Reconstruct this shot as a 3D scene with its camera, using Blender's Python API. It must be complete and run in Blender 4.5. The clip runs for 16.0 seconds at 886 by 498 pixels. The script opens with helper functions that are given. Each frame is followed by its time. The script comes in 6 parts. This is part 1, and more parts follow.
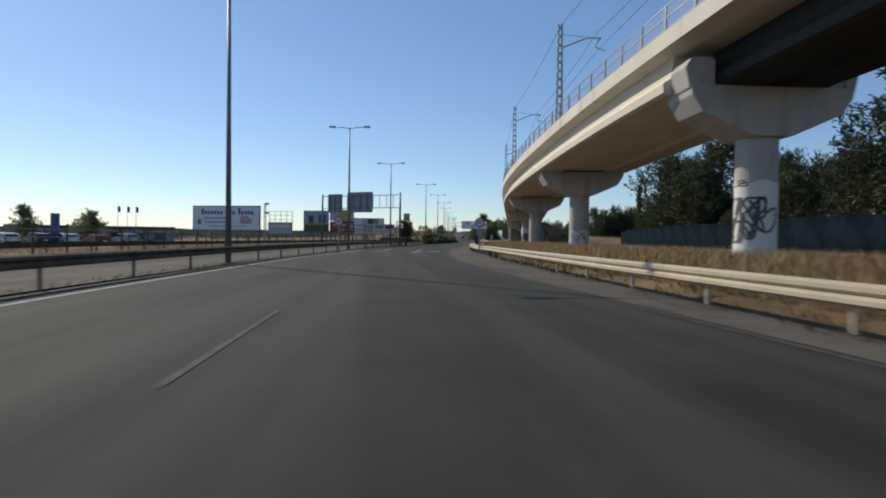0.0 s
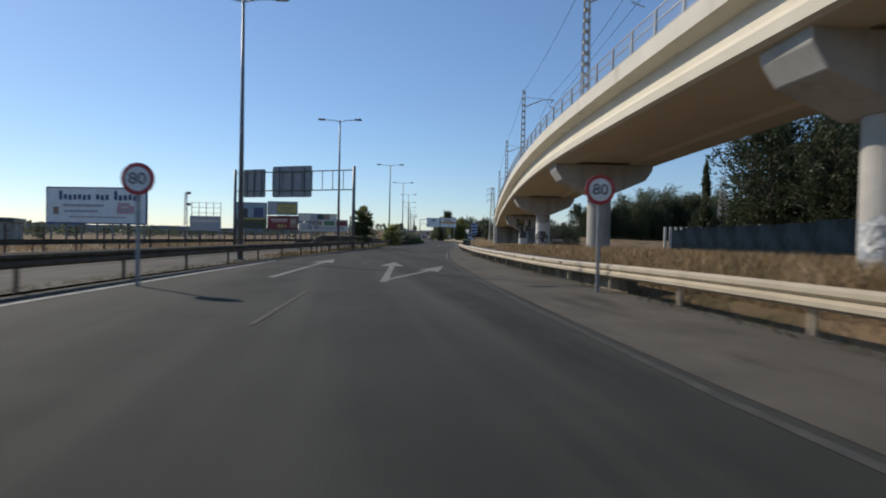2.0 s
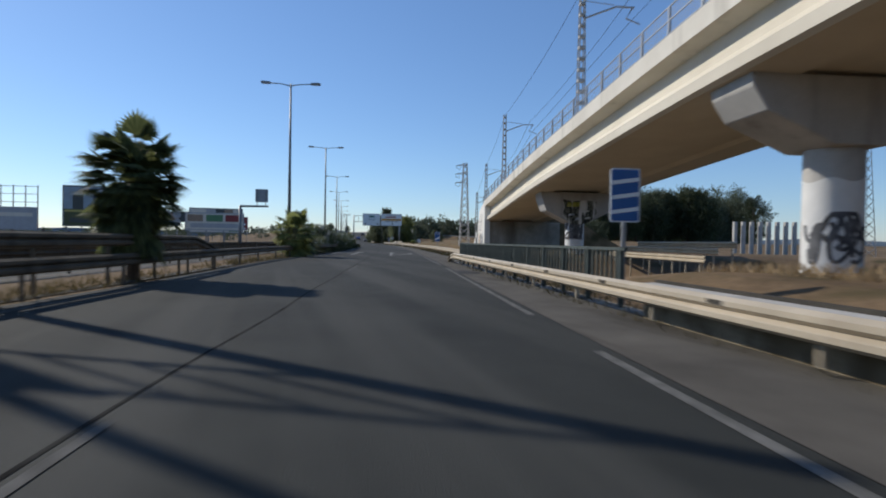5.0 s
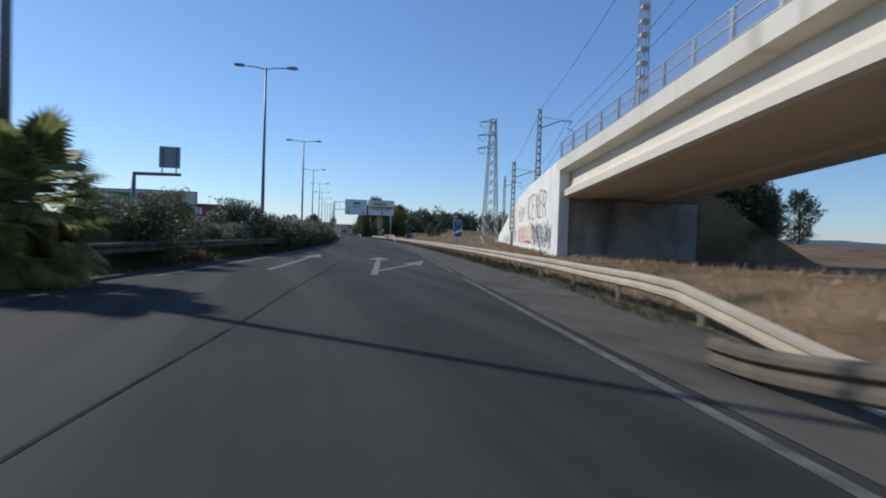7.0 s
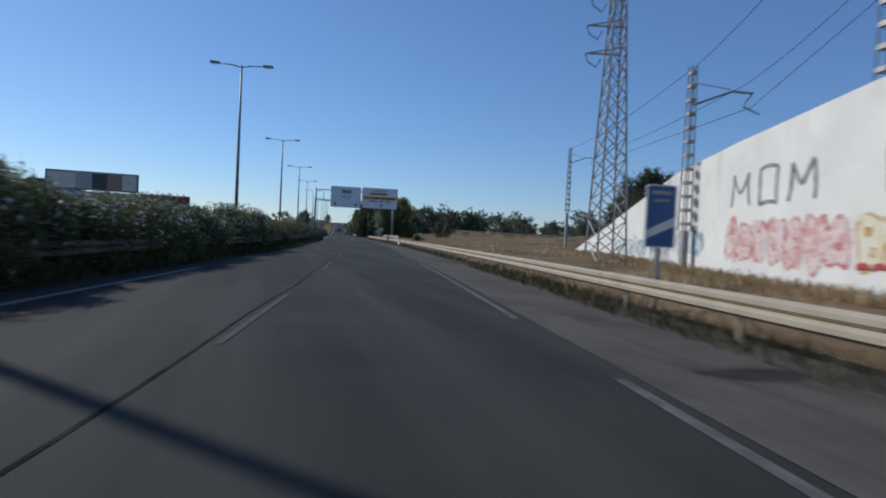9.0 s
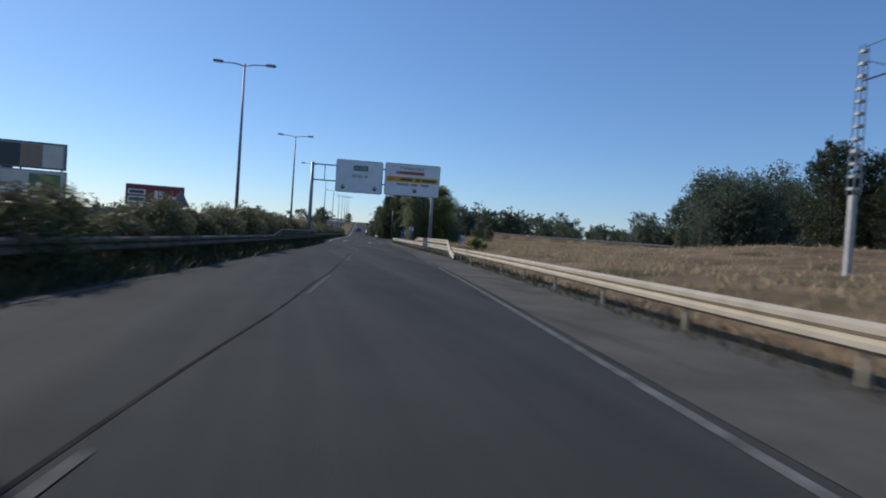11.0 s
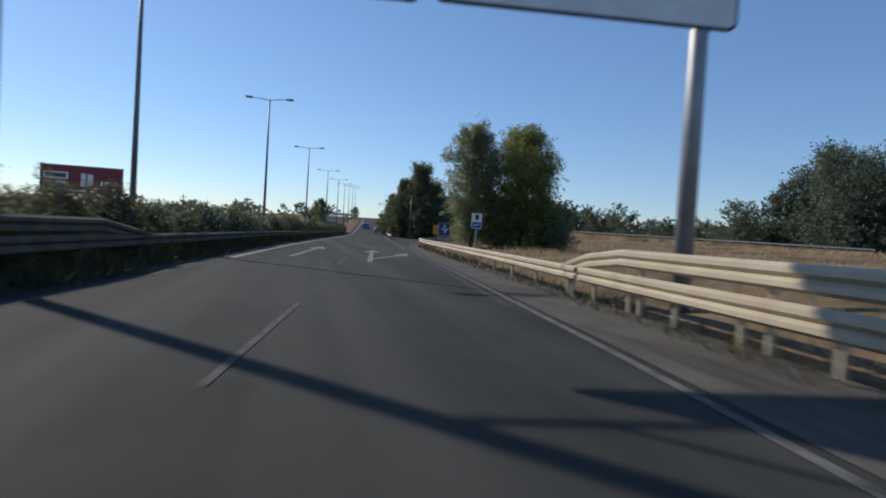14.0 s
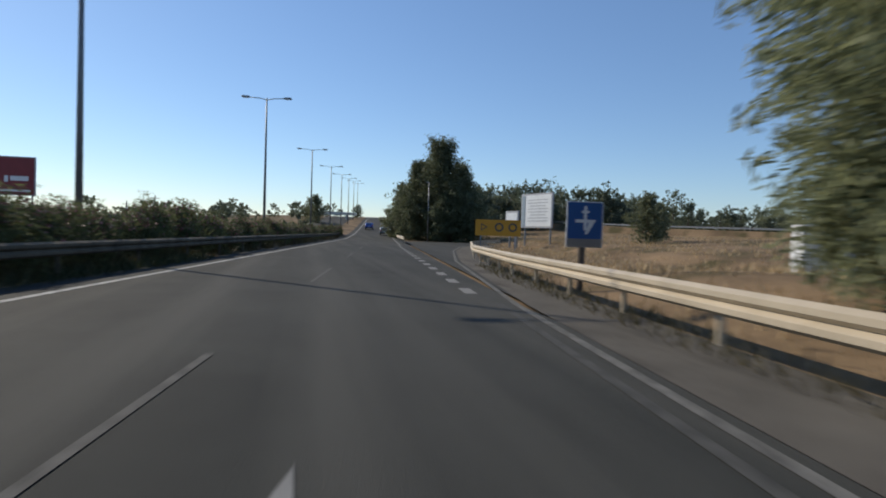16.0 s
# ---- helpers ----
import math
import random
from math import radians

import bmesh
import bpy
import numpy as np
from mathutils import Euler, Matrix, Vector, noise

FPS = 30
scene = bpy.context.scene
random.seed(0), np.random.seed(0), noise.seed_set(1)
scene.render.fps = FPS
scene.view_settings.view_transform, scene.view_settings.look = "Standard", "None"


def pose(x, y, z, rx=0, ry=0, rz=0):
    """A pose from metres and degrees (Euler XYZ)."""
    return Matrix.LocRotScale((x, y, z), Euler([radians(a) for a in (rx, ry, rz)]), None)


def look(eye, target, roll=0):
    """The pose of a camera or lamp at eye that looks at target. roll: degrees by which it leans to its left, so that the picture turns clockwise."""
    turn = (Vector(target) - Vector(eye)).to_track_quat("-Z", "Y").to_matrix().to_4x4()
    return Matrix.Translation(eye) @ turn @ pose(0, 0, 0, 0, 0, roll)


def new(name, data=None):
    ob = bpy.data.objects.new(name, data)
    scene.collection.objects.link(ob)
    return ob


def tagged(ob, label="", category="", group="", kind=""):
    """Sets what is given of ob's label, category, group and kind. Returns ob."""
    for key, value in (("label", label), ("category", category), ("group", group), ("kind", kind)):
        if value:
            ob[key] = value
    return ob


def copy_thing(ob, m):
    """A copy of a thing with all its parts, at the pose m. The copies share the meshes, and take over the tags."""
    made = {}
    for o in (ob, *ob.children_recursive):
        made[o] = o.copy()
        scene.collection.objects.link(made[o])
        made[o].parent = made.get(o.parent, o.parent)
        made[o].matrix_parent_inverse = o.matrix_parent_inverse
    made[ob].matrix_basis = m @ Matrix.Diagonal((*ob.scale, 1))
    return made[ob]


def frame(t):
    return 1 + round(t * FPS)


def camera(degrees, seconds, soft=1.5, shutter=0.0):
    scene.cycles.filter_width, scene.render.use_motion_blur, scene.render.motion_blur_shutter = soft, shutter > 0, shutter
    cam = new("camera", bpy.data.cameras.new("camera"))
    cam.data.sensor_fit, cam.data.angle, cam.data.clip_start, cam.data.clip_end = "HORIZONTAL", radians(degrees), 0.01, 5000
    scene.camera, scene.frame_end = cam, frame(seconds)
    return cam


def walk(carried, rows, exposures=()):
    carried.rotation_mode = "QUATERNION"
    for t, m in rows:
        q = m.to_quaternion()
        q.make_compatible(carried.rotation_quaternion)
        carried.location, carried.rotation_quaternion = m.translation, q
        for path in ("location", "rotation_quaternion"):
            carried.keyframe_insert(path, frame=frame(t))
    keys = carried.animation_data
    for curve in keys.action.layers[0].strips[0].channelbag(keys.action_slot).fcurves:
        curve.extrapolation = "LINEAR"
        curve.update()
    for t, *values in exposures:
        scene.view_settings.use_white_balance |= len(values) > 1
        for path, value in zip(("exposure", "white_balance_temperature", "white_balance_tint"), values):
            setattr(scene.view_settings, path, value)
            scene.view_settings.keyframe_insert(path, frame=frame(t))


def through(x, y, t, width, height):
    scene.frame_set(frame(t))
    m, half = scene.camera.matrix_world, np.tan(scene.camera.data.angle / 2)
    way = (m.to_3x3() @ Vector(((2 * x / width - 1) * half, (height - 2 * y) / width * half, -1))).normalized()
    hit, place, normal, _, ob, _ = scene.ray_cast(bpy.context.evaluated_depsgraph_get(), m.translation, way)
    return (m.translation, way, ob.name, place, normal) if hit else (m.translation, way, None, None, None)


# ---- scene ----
cam = camera(76.2, 16.0, soft=1.9, shutter=0.35)
EYE = 1.2
# seconds, x, y, turn to the right, tilt, roll
PATH = [
    (0, 0.00, 0.00, 5.73, -1.07, 0.70),
    (0.5, 0.02, 7.28, 6.76, -1.20, 1.13),
    (1, 0.17, 14.56, 7.85, -1.15, 0.78),
    (1.5, 0.46, 21.90, 8.95, -1.00, 0.86),
    (2, 0.91, 29.36, 10.18, -1.06, 1.17),
    (2.5, 1.53, 36.88, 11.45, -0.87, 1.40),
    (3, 2.31, 44.39, 12.68, -0.91, 1.01),
    (3.5, 3.24, 51.83, 13.78, -0.83, 0.99),
    (4, 4.31, 59.12, 15.02, -0.86, 0.53),
    (4.5, 5.49, 66.30, 15.98, -0.80, 0.74),
    (5, 6.77, 73.37, 16.87, -0.74, 0.95),
    (5.5, 8.16, 80.38, 17.88, -0.69, 1.15),
    (6, 9.67, 87.38, 18.57, -0.63, 1.36),
    (6.5, 11.21, 94.41, 18.28, -0.57, 1.57),
    (7, 12.71, 101.53, 17.90, -1.29, 1.91),
    (7.5, 14.21, 108.75, 17.81, 0.15, 2.15),
    (8, 15.76, 116.08, 18.22, -1.26, 2.76),
    (8.5, 17.36, 123.53, 18.31, -1.18, 2.67),
    (9, 18.98, 131.10, 17.98, -1.19, 2.73),
    (9.5, 20.53, 138.76, 16.96, -1.16, 3.00),
    (10, 21.93, 146.47, 15.92, -1.13, 3.27),
    (10.5, 23.24, 154.19, 15.67, -1.10, 3.54),
    (11, 24.54, 161.91, 15.59, -1.08, 3.81),
    (11.5, 25.79, 169.59, 15.20, -1.05, 4.08),
    (12, 26.98, 177.22, 14.80, -1.15, 4.13),
    (12.5, 28.11, 184.69, 14.70, -0.99, 4.25),
    (13, 29.20, 191.93, 14.62, -1.28, 4.30),
    (13.5, 30.28, 199.13, 14.56, -1.27, 3.92),
    (14, 31.36, 206.49, 14.41, -1.46, 3.43),
    (14.5, 32.45, 214.01, 14.30, -1.55, 3.12),
    (15, 33.56, 221.74, 14.23, -1.30, 2.50),
    (15.5, 34.66, 229.54, 14.05, -1.59, 1.66),
    (16, 35.71, 237.31, 13.64, -1.57, 1.83),
]


def aim(x, y, yaw, tilt, roll):
    a, b = radians(yaw), radians(tilt)
    eye = Vector((x, y, EYE))
    return look(eye, eye + 10 * Vector((math.sin(a) * math.cos(b), math.cos(a) * math.cos(b), math.sin(b))), roll)


walk(cam, [(t, aim(x, y, yaw, tilt, roll)) for t, x, y, yaw, tilt, roll in PATH], [(0, 0.0, 7150, 10), (2, -0.03, 7000, 10), (4, 0.0, 6600, 10), (6.5, -0.02, 6300, 10), (7.5, -0.08, 6150, 10), (8.4, -0.14, 6300, 10), (9, -0.3, 6100, 10), (11.5, -0.06, 6300, 10), (13, 0.0, 6700, 10), (15, 0.06, 6800, 10), (16, 0.1, 7100, 10)])

# ---- light: clear late-morning sky, sun ahead and to the left
SUN_EL, SUN_AZ = 34.0, -40.0
world = bpy.data.worlds.new("sky")
scene.world = world
world.use_nodes = True
wn = world.node_tree
wn.nodes.clear()
sky = wn.nodes.new("ShaderNodeTexSky")
sky.sky_type = "NISHITA"
sky.sun_disc = False
sky.sun_elevation = radians(SUN_EL)
sky.sun_rotation = radians(SUN_AZ) % (2 * math.pi)
sky.altitude, sky.air_density, sky.dust_density, sky.ozone_density = 20, 1.0, 0.14, 6.0
bg = wn.nodes.new("ShaderNodeBackground")
bg.inputs["Strength"].default_value = 0.128
wo = wn.nodes.new("ShaderNodeOutputWorld")
veil = wn.nodes.new("ShaderNodeMix")  # thin even summer haze over the whole sky
veil.data_type = "RGBA"
veil.inputs["Factor"].default_value = 0.2
veil.inputs["B"].default_value = (0.95, 2.15, 5.1, 1)
wn.links.new(sky.outputs[0], veil.inputs["A"])
wn.links.new(veil.outputs["Result"], bg.inputs[0])
wn.links.new(bg.outputs[0], wo.inputs[0])
sun = bpy.data.lights.new("sun", "SUN")
sun.energy, sun.angle, sun.color = 3.8, radians(0.55), (1.0, 0.93, 0.82)
sun_ob = new("sun", sun)
_a, _e = radians(SUN_AZ), radians(SUN_EL)
_to = Vector((math.sin(_a) * math.cos(_e), math.cos(_a) * math.cos(_e), math.sin(_e)))
sun_ob.matrix_world = look(_to * 200, (0, 0, 0))
scene.view_settings.exposure = 0.0

# ---- plan: everything is laid out along the driven line, s metres ahead, d metres to its right
# the camera's own places at each whole second, rounded
DRIVEN = [(0.0, 0.0), (0.2, 14.6), (0.9, 29.4), (2.3, 44.4), (4.3, 59.1), (6.8, 73.4), (9.7, 87.4), (12.7, 101.5), (15.8, 116.1), (19.0, 131.1), (21.9, 146.5), (24.5, 161.9), (27.0, 177.2), (29.2, 191.9), (31.4, 206.5), (33.6, 221.7), (35.7, 237.3)]


def smooth(x):
    x = np.clip(x, 0.0, 1.0)
    return x * x * (3 - 2 * x)


def driven_line():
    p = np.array(DRIVEN)
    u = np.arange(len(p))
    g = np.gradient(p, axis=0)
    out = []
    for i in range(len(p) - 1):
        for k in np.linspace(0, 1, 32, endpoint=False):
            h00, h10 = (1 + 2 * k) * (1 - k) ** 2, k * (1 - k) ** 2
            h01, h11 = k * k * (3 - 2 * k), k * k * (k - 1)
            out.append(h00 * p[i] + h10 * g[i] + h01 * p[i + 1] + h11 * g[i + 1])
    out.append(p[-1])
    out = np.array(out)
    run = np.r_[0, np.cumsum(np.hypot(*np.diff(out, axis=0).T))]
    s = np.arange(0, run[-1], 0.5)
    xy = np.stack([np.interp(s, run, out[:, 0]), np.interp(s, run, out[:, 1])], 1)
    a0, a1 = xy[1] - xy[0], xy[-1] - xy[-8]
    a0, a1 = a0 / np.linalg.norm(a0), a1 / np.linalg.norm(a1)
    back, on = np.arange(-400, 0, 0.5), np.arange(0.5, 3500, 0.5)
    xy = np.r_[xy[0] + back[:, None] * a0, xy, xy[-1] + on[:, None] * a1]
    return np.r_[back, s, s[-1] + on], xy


LS, LXY = driven_line()
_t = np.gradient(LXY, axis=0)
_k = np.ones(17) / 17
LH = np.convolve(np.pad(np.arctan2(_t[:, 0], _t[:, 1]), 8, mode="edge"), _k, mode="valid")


def heading(s):
    return float(np.interp(s, LS, LH))


def climb(s):
    """The road's rise towards the far crest."""
    return 6.9 * smooth((np.asarray(s, float) - 318) / 165.0)


def at(s, d, z=0.0):
    h = heading(s)
    return Vector((float(np.interp(s, LS, LXY[:, 0])) + d * math.cos(h), float(np.interp(s, LS, LXY[:, 1])) - d * math.sin(h), z + float(climb(s))))


def places(s, d, z):
    """Rows of world places for arrays of s, d and z."""
    h = np.interp(s, LS, LH)
    return np.stack([np.interp(s, LS, LXY[:, 0]) + d * np.cos(h), np.interp(s, LS, LXY[:, 1]) - d * np.sin(h), z + climb(s)], 1)


def stand(s, d, z=0.0, turn=0.0):
    """A pose on the plan: x to the right of the road, y ahead, turned to the left by turn degrees."""
    return Matrix.Translation(at(s, d, z)) @ Matrix.Rotation(radians(turn) - heading(s), 4, "Z")


def table(*pairs):
    a = np.array(pairs, float)
    return lambda s: np.interp(s, a[:, 0], a[:, 1])


edge_right = table((-100, 5.0), (5, 4.8), (20, 3.6), (33, 2.65), (60, 2.25), (100, 2.4), (140, 2.2), (180, 2.5), (206, 2.55), (215, 2.58), (226, 2.42), (240, 2.2), (250, 2.35), (265, 3.2), (279, 4.8), (292, 7.0), (304, 10.5), (312, 14), (318, 18))
edge_left = table((-100, -6.4), (10, -6.4), (45, -6.0), (105, -5.9), (122, -5.35), (140, -5.0), (182, -4.5), (218, -4.7), (245, -5.5), (3000, -5.5))
rail_right = table((-100, 5.9), (0, 5.75), (28, 5.5), (47, 5.05), (68, 4.3), (88, 3.7), (101, 3.3), (104, 3.3), (110, 4.3), (118, 4.85), (140, 4.7), (185, 4.75), (205, 4.6), (222, 4.0), (245, 3.65), (256, 3.6), (266, 4.1), (280, 6.2), (292, 9.2), (303, 13.0), (400, 13))
rail_left = table((-100, -7.5), (10, -7.5), (32, -7.15), (58, -6.95), (70, -6.7), (88, -6.75), (105, -7.2), (126, -6.62), (140, -6.15), (180, -5.65), (220, -5.9), (245, -6.85), (3000, -6.85))
bank = table((-100, 0.12), (105, 0.12), (115, 0.05), (180, 0.08), (240, 0.12), (400, 0.12))


# ---- materials
def material(name, dark, light, scale=3.0, rough=0.8, metal=0.0, bump=0.15, grain=40.0, coord="Object", spread=0.25, stains=None, random_tint=0.0, stretch=(1, 1, 0.18), spec=0.5):
    m = bpy.data.materials.new(name)
    m.use_nodes = True
    t = m.node_tree
    b = t.nodes["Principled BSDF"]
    tc = t.nodes.new("ShaderNodeTexCoord")
    n1, n2 = t.nodes.new("ShaderNodeTexNoise"), t.nodes.new("ShaderNodeTexNoise")
    n1.inputs["Scale"].default_value, n1.inputs["Detail"].default_value, n1.inputs["Roughness"].default_value = scale, 6, 0.6
    n2.inputs["Scale"].default_value, n2.inputs["Detail"].default_value = grain, 3
    for n in (n1, n2):
        t.links.new(tc.outputs[coord], n.inputs["Vector"])
    ramp = t.nodes.new("ShaderNodeValToRGB")
    ramp.color_ramp.elements[0].position, ramp.color_ramp.elements[1].position = 0.5 - spread, 0.5 + spread
    ramp.color_ramp.elements[0].color, ramp.color_ramp.elements[1].color = (*dark, 1), (*light, 1)
    mix = t.nodes.new("ShaderNodeMath")
    mix.operation = "MULTIPLY_ADD"
    mix.inputs[1].default_value, mix.inputs[2].default_value = 0.3, -0.15
    t.links.new(n2.outputs[0], mix.inputs[0])
    add = t.nodes.new("ShaderNodeMath")
    t.links.new(mix.outputs[0], add.inputs[0])
    t.links.new(n1.outputs[0], add.inputs[1])
    fac = add.outputs[0]
    if random_tint:
        oi, ge = t.nodes.new("ShaderNodeObjectInfo"), t.nodes.new("ShaderNodeNewGeometry")
        for out in (oi.outputs["Random"], ge.outputs["Random Per Island"]):
            k = t.nodes.new("ShaderNodeMath")
            k.operation = "MULTIPLY_ADD"
            k.inputs[1].default_value, k.inputs[2].default_value = random_tint, -random_tint / 2
            t.links.new(out, k.inputs[0])
            a = t.nodes.new("ShaderNodeMath")
            t.links.new(fac, a.inputs[0])
            t.links.new(k.outputs[0], a.inputs[1])
            fac = a.outputs[0]
    t.links.new(fac, ramp.inputs[0])
    col = ramp.outputs[0]
    if stains:
        sc, tone, lo, hi = stains
        n3 = t.nodes.new("ShaderNodeTexNoise")
        n3.inputs["Scale"].default_value, n3.inputs["Detail"].default_value = sc, 5
        mp = t.nodes.new("ShaderNodeMapping")
        mp.inputs["Scale"].default_value = stretch
        t.links.new(tc.outputs[coord], mp.inputs[0])
        t.links.new(mp.outputs[0], n3.inputs["Vector"])
        r3 = t.nodes.new("ShaderNodeValToRGB")
        r3.color_ramp.elements[0].position, r3.color_ramp.elements[1].position = lo, hi
        mx = t.nodes.new("ShaderNodeMix")
        mx.data_type = "RGBA"
        mx.inputs["B"].default_value = (*tone, 1)
        t.links.new(n3.outputs[0], r3.inputs[0])
        t.links.new(r3.outputs[0], mx.inputs["Factor"])
        t.links.new(col, mx.inputs["A"])
        col = mx.outputs["Result"]
    t.links.new(col, b.inputs["Base Color"])
    b.inputs["Roughness"].default_value, b.inputs["Metallic"].default_value = rough, metal
    b.inputs["Specular IOR Level"].default_value = spec
    if bump:
        bp = t.nodes.new("ShaderNodeBump")
        bp.inputs["Strength"].default_value, bp.inputs["Distance"].default_value = bump, 0.02
        t.links.new(n2.outputs[0], bp.inputs["Height"])
        t.links.new(bp.outputs[0], b.inputs["Normal"])
    return m


def leaf_material(name, dark, light, through=0.35):
    m = material(name, dark, light, scale=0.9, rough=0.6, spec=0.3, bump=0, grain=8, random_tint=0.5, spread=0.4)
    t = m.node_tree
    b = t.nodes["Principled BSDF"]
    src = b.inputs["Base Color"].links[0].from_socket
    tr = t.nodes.new("ShaderNodeBsdfTranslucent")
    t.links.new(src, tr.inputs["Color"])
    mx = t.nodes.new("ShaderNodeMixShader")
    mx.inputs[0].default_value = through
    t.links.new(b.outputs[0], mx.inputs[1])
    t.links.new(tr.outputs[0], mx.inputs[2])
    t.links.new(mx.outputs[0], t.nodes["Material Output"].inputs["Surface"])
    return m


def plain(name, c, rough=0.5, metal=0.0):
    return material(name, tuple(v * 0.86 for v in c), tuple(min(1, v * 1.1) for v in c), scale=1.2, rough=rough, metal=metal, bump=0.04, grain=25)


ASPHALT = material("asphalt", (0.016, 0.0178, 0.0165), (0.035, 0.0368, 0.033), scale=0.4, rough=0.9, bump=0.5, grain=70, spread=0.2, stains=(0.35, (0.052, 0.052, 0.046), 0.44, 0.68), stretch=(2.4, 0.1, 1), spec=0.22)
SHOULDER = material("dusty_asphalt", (0.065, 0.059, 0.05), (0.126, 0.114, 0.096), scale=0.7, rough=0.95, bump=0.5, grain=60, spread=0.24, stains=(0.8, (0.056, 0.05, 0.041), 0.55, 0.7), stretch=(1.5, 0.3, 1), spec=0.2)
TAR = material("tar_seam", (0.008, 0.008, 0.008), (0.036, 0.036, 0.032), scale=1.6, spread=0.12, rough=0.95, spec=0.05)
LINE = material("worn_or_shade_dimmed_line", (0.12, 0.12, 0.115), (0.27, 0.27, 0.257), scale=7, rough=0.9, grain=70, spread=0.24, spec=0.15, stains=(5.0, (0.05, 0.05, 0.048), 0.6, 0.72), stretch=(1, 0.5, 1))
EDGE_LINE = material("worn_edge_line_paint", (0.052, 0.052, 0.048), (0.18, 0.176, 0.163), scale=4, rough=0.9, grain=60, spread=0.2, spec=0.15)
BRIGHT_LINE = material("white_line_paint", (0.2, 0.2, 0.19), (0.5, 0.5, 0.47), scale=3, rough=0.9, grain=60, spread=0.2, spec=0.15)
FAINT = material("worn_off_or_shaded_line", (0.035, 0.036, 0.034), (0.085, 0.085, 0.08), scale=4, rough=0.9, grain=60, spread=0.2, spec=0.15)
DARK_STEEL = material("dark_bolt_steel", (0.03, 0.027, 0.022), (0.07, 0.062, 0.05), scale=3, rough=0.8, spec=0.2)
# the same rail steel, browned and darkened for its shaded, backlit side
DIM_STEEL = material("shade_darkened_steel", (0.085, 0.071, 0.052), (0.17, 0.143, 0.105), scale=1.5, rough=0.85, metal=0.0, bump=0.05, grain=25, stains=(2.0, (0.045, 0.038, 0.03), 0.5, 0.8), spec=0.2)
EARTH = material("dry_earth_and_grass", (0.095, 0.066, 0.04), (0.255, 0.176, 0.104), scale=0.16, rough=0.98, bump=0.8, grain=5, spread=0.2, stains=(0.3, (0.075, 0.062, 0.03), 0.5, 0.66), stretch=(1, 1, 1), spec=0.1)
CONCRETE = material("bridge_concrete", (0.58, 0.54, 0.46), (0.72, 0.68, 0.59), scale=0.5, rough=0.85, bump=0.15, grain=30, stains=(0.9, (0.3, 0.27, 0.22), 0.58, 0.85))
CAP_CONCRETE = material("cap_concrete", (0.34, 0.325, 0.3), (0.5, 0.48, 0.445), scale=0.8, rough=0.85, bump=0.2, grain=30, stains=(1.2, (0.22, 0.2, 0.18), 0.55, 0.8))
DARK_CONCRETE = material("dark_mottled_concrete", (0.18, 0.17, 0.145), (0.42, 0.39, 0.34), scale=0.7, rough=0.95, bump=0.3, grain=15, spread=0.18, stains=(0.6, (0.06, 0.055, 0.045), 0.5, 0.7), spec=0.1)
GIRDER = material("girder_concrete", (0.6, 0.54, 0.43), (0.72, 0.66, 0.54), scale=0.4, rough=0.8, bump=0.1, grain=30)
WHITEWASH = material("whitewashed_concrete", (0.68, 0.66, 0.6), (0.84, 0.82, 0.75), scale=0.6, rough=0.85, bump=0.15, grain=25, stains=(0.8, (0.5, 0.46, 0.39), 0.62, 0.85))
GALV = material("galvanised_steel", (0.36, 0.3, 0.215), (0.52, 0.44, 0.325), scale=1.5, rough=0.55, metal=0.12, bump=0.05, grain=25, stains=(2.0, (0.28, 0.2, 0.13), 0.62, 0.85))
STEEL = material("grey_steel", (0.22, 0.23, 0.24), (0.36, 0.37, 0.38), scale=2, rough=0.5, metal=0.5, bump=0.03)
LAMP_STEEL = material("lamp_post_steel", (0.13, 0.135, 0.14), (0.22, 0.225, 0.23), scale=2, rough=0.5, metal=0.4, bump=0.03)
RUSTY = material("weathered_lattice_steel", (0.3, 0.29, 0.27), (0.45, 0.43, 0.4), scale=3, rough=0.6, metal=0.4, bump=0.05)
SIGN_BACK = material("sign_back_aluminium", (0.2, 0.215, 0.23), (0.3, 0.31, 0.325), scale=1, rough=0.45, metal=0.5, bump=0.03)
SIGN_WHITE = plain("white_sign_sheeting", (0.72, 0.74, 0.74), 0.4)
BLACK = plain("black_sheeting", (0.02, 0.02, 0.025), 0.4)
RED = plain("red_sheeting", (0.42, 0.03, 0.035), 0.4)
GREEN = plain("green_sheeting", (0.01, 0.13, 0.08), 0.4)
BLUE = plain("blue_sheeting", (0.014, 0.095, 0.29), 0.4)
ORANGE = plain("orange_sheeting", (0.72, 0.33, 0.02), 0.4)
BROWN_RED = plain("brown_red_sheeting", (0.36, 0.09, 0.03), 0.4)
YELLOW = plain("yellow_sheeting", (0.58, 0.26, 0.01), 0.4)
DARK_GREEN_PAINT = material("green_railing_paint", (0.03, 0.042, 0.036), (0.07, 0.085, 0.074), scale=4, rough=0.6)
BARK = material("bark", (0.06, 0.045, 0.035), (0.16, 0.125, 0.095), scale=6, rough=0.95, bump=0.6, grain=20)
GLASS_DARK = plain("dark_glass", (0.02, 0.025, 0.03), 0.12)
RUBBER = plain("rubber", (0.02, 0.02, 0.02), 0.8)


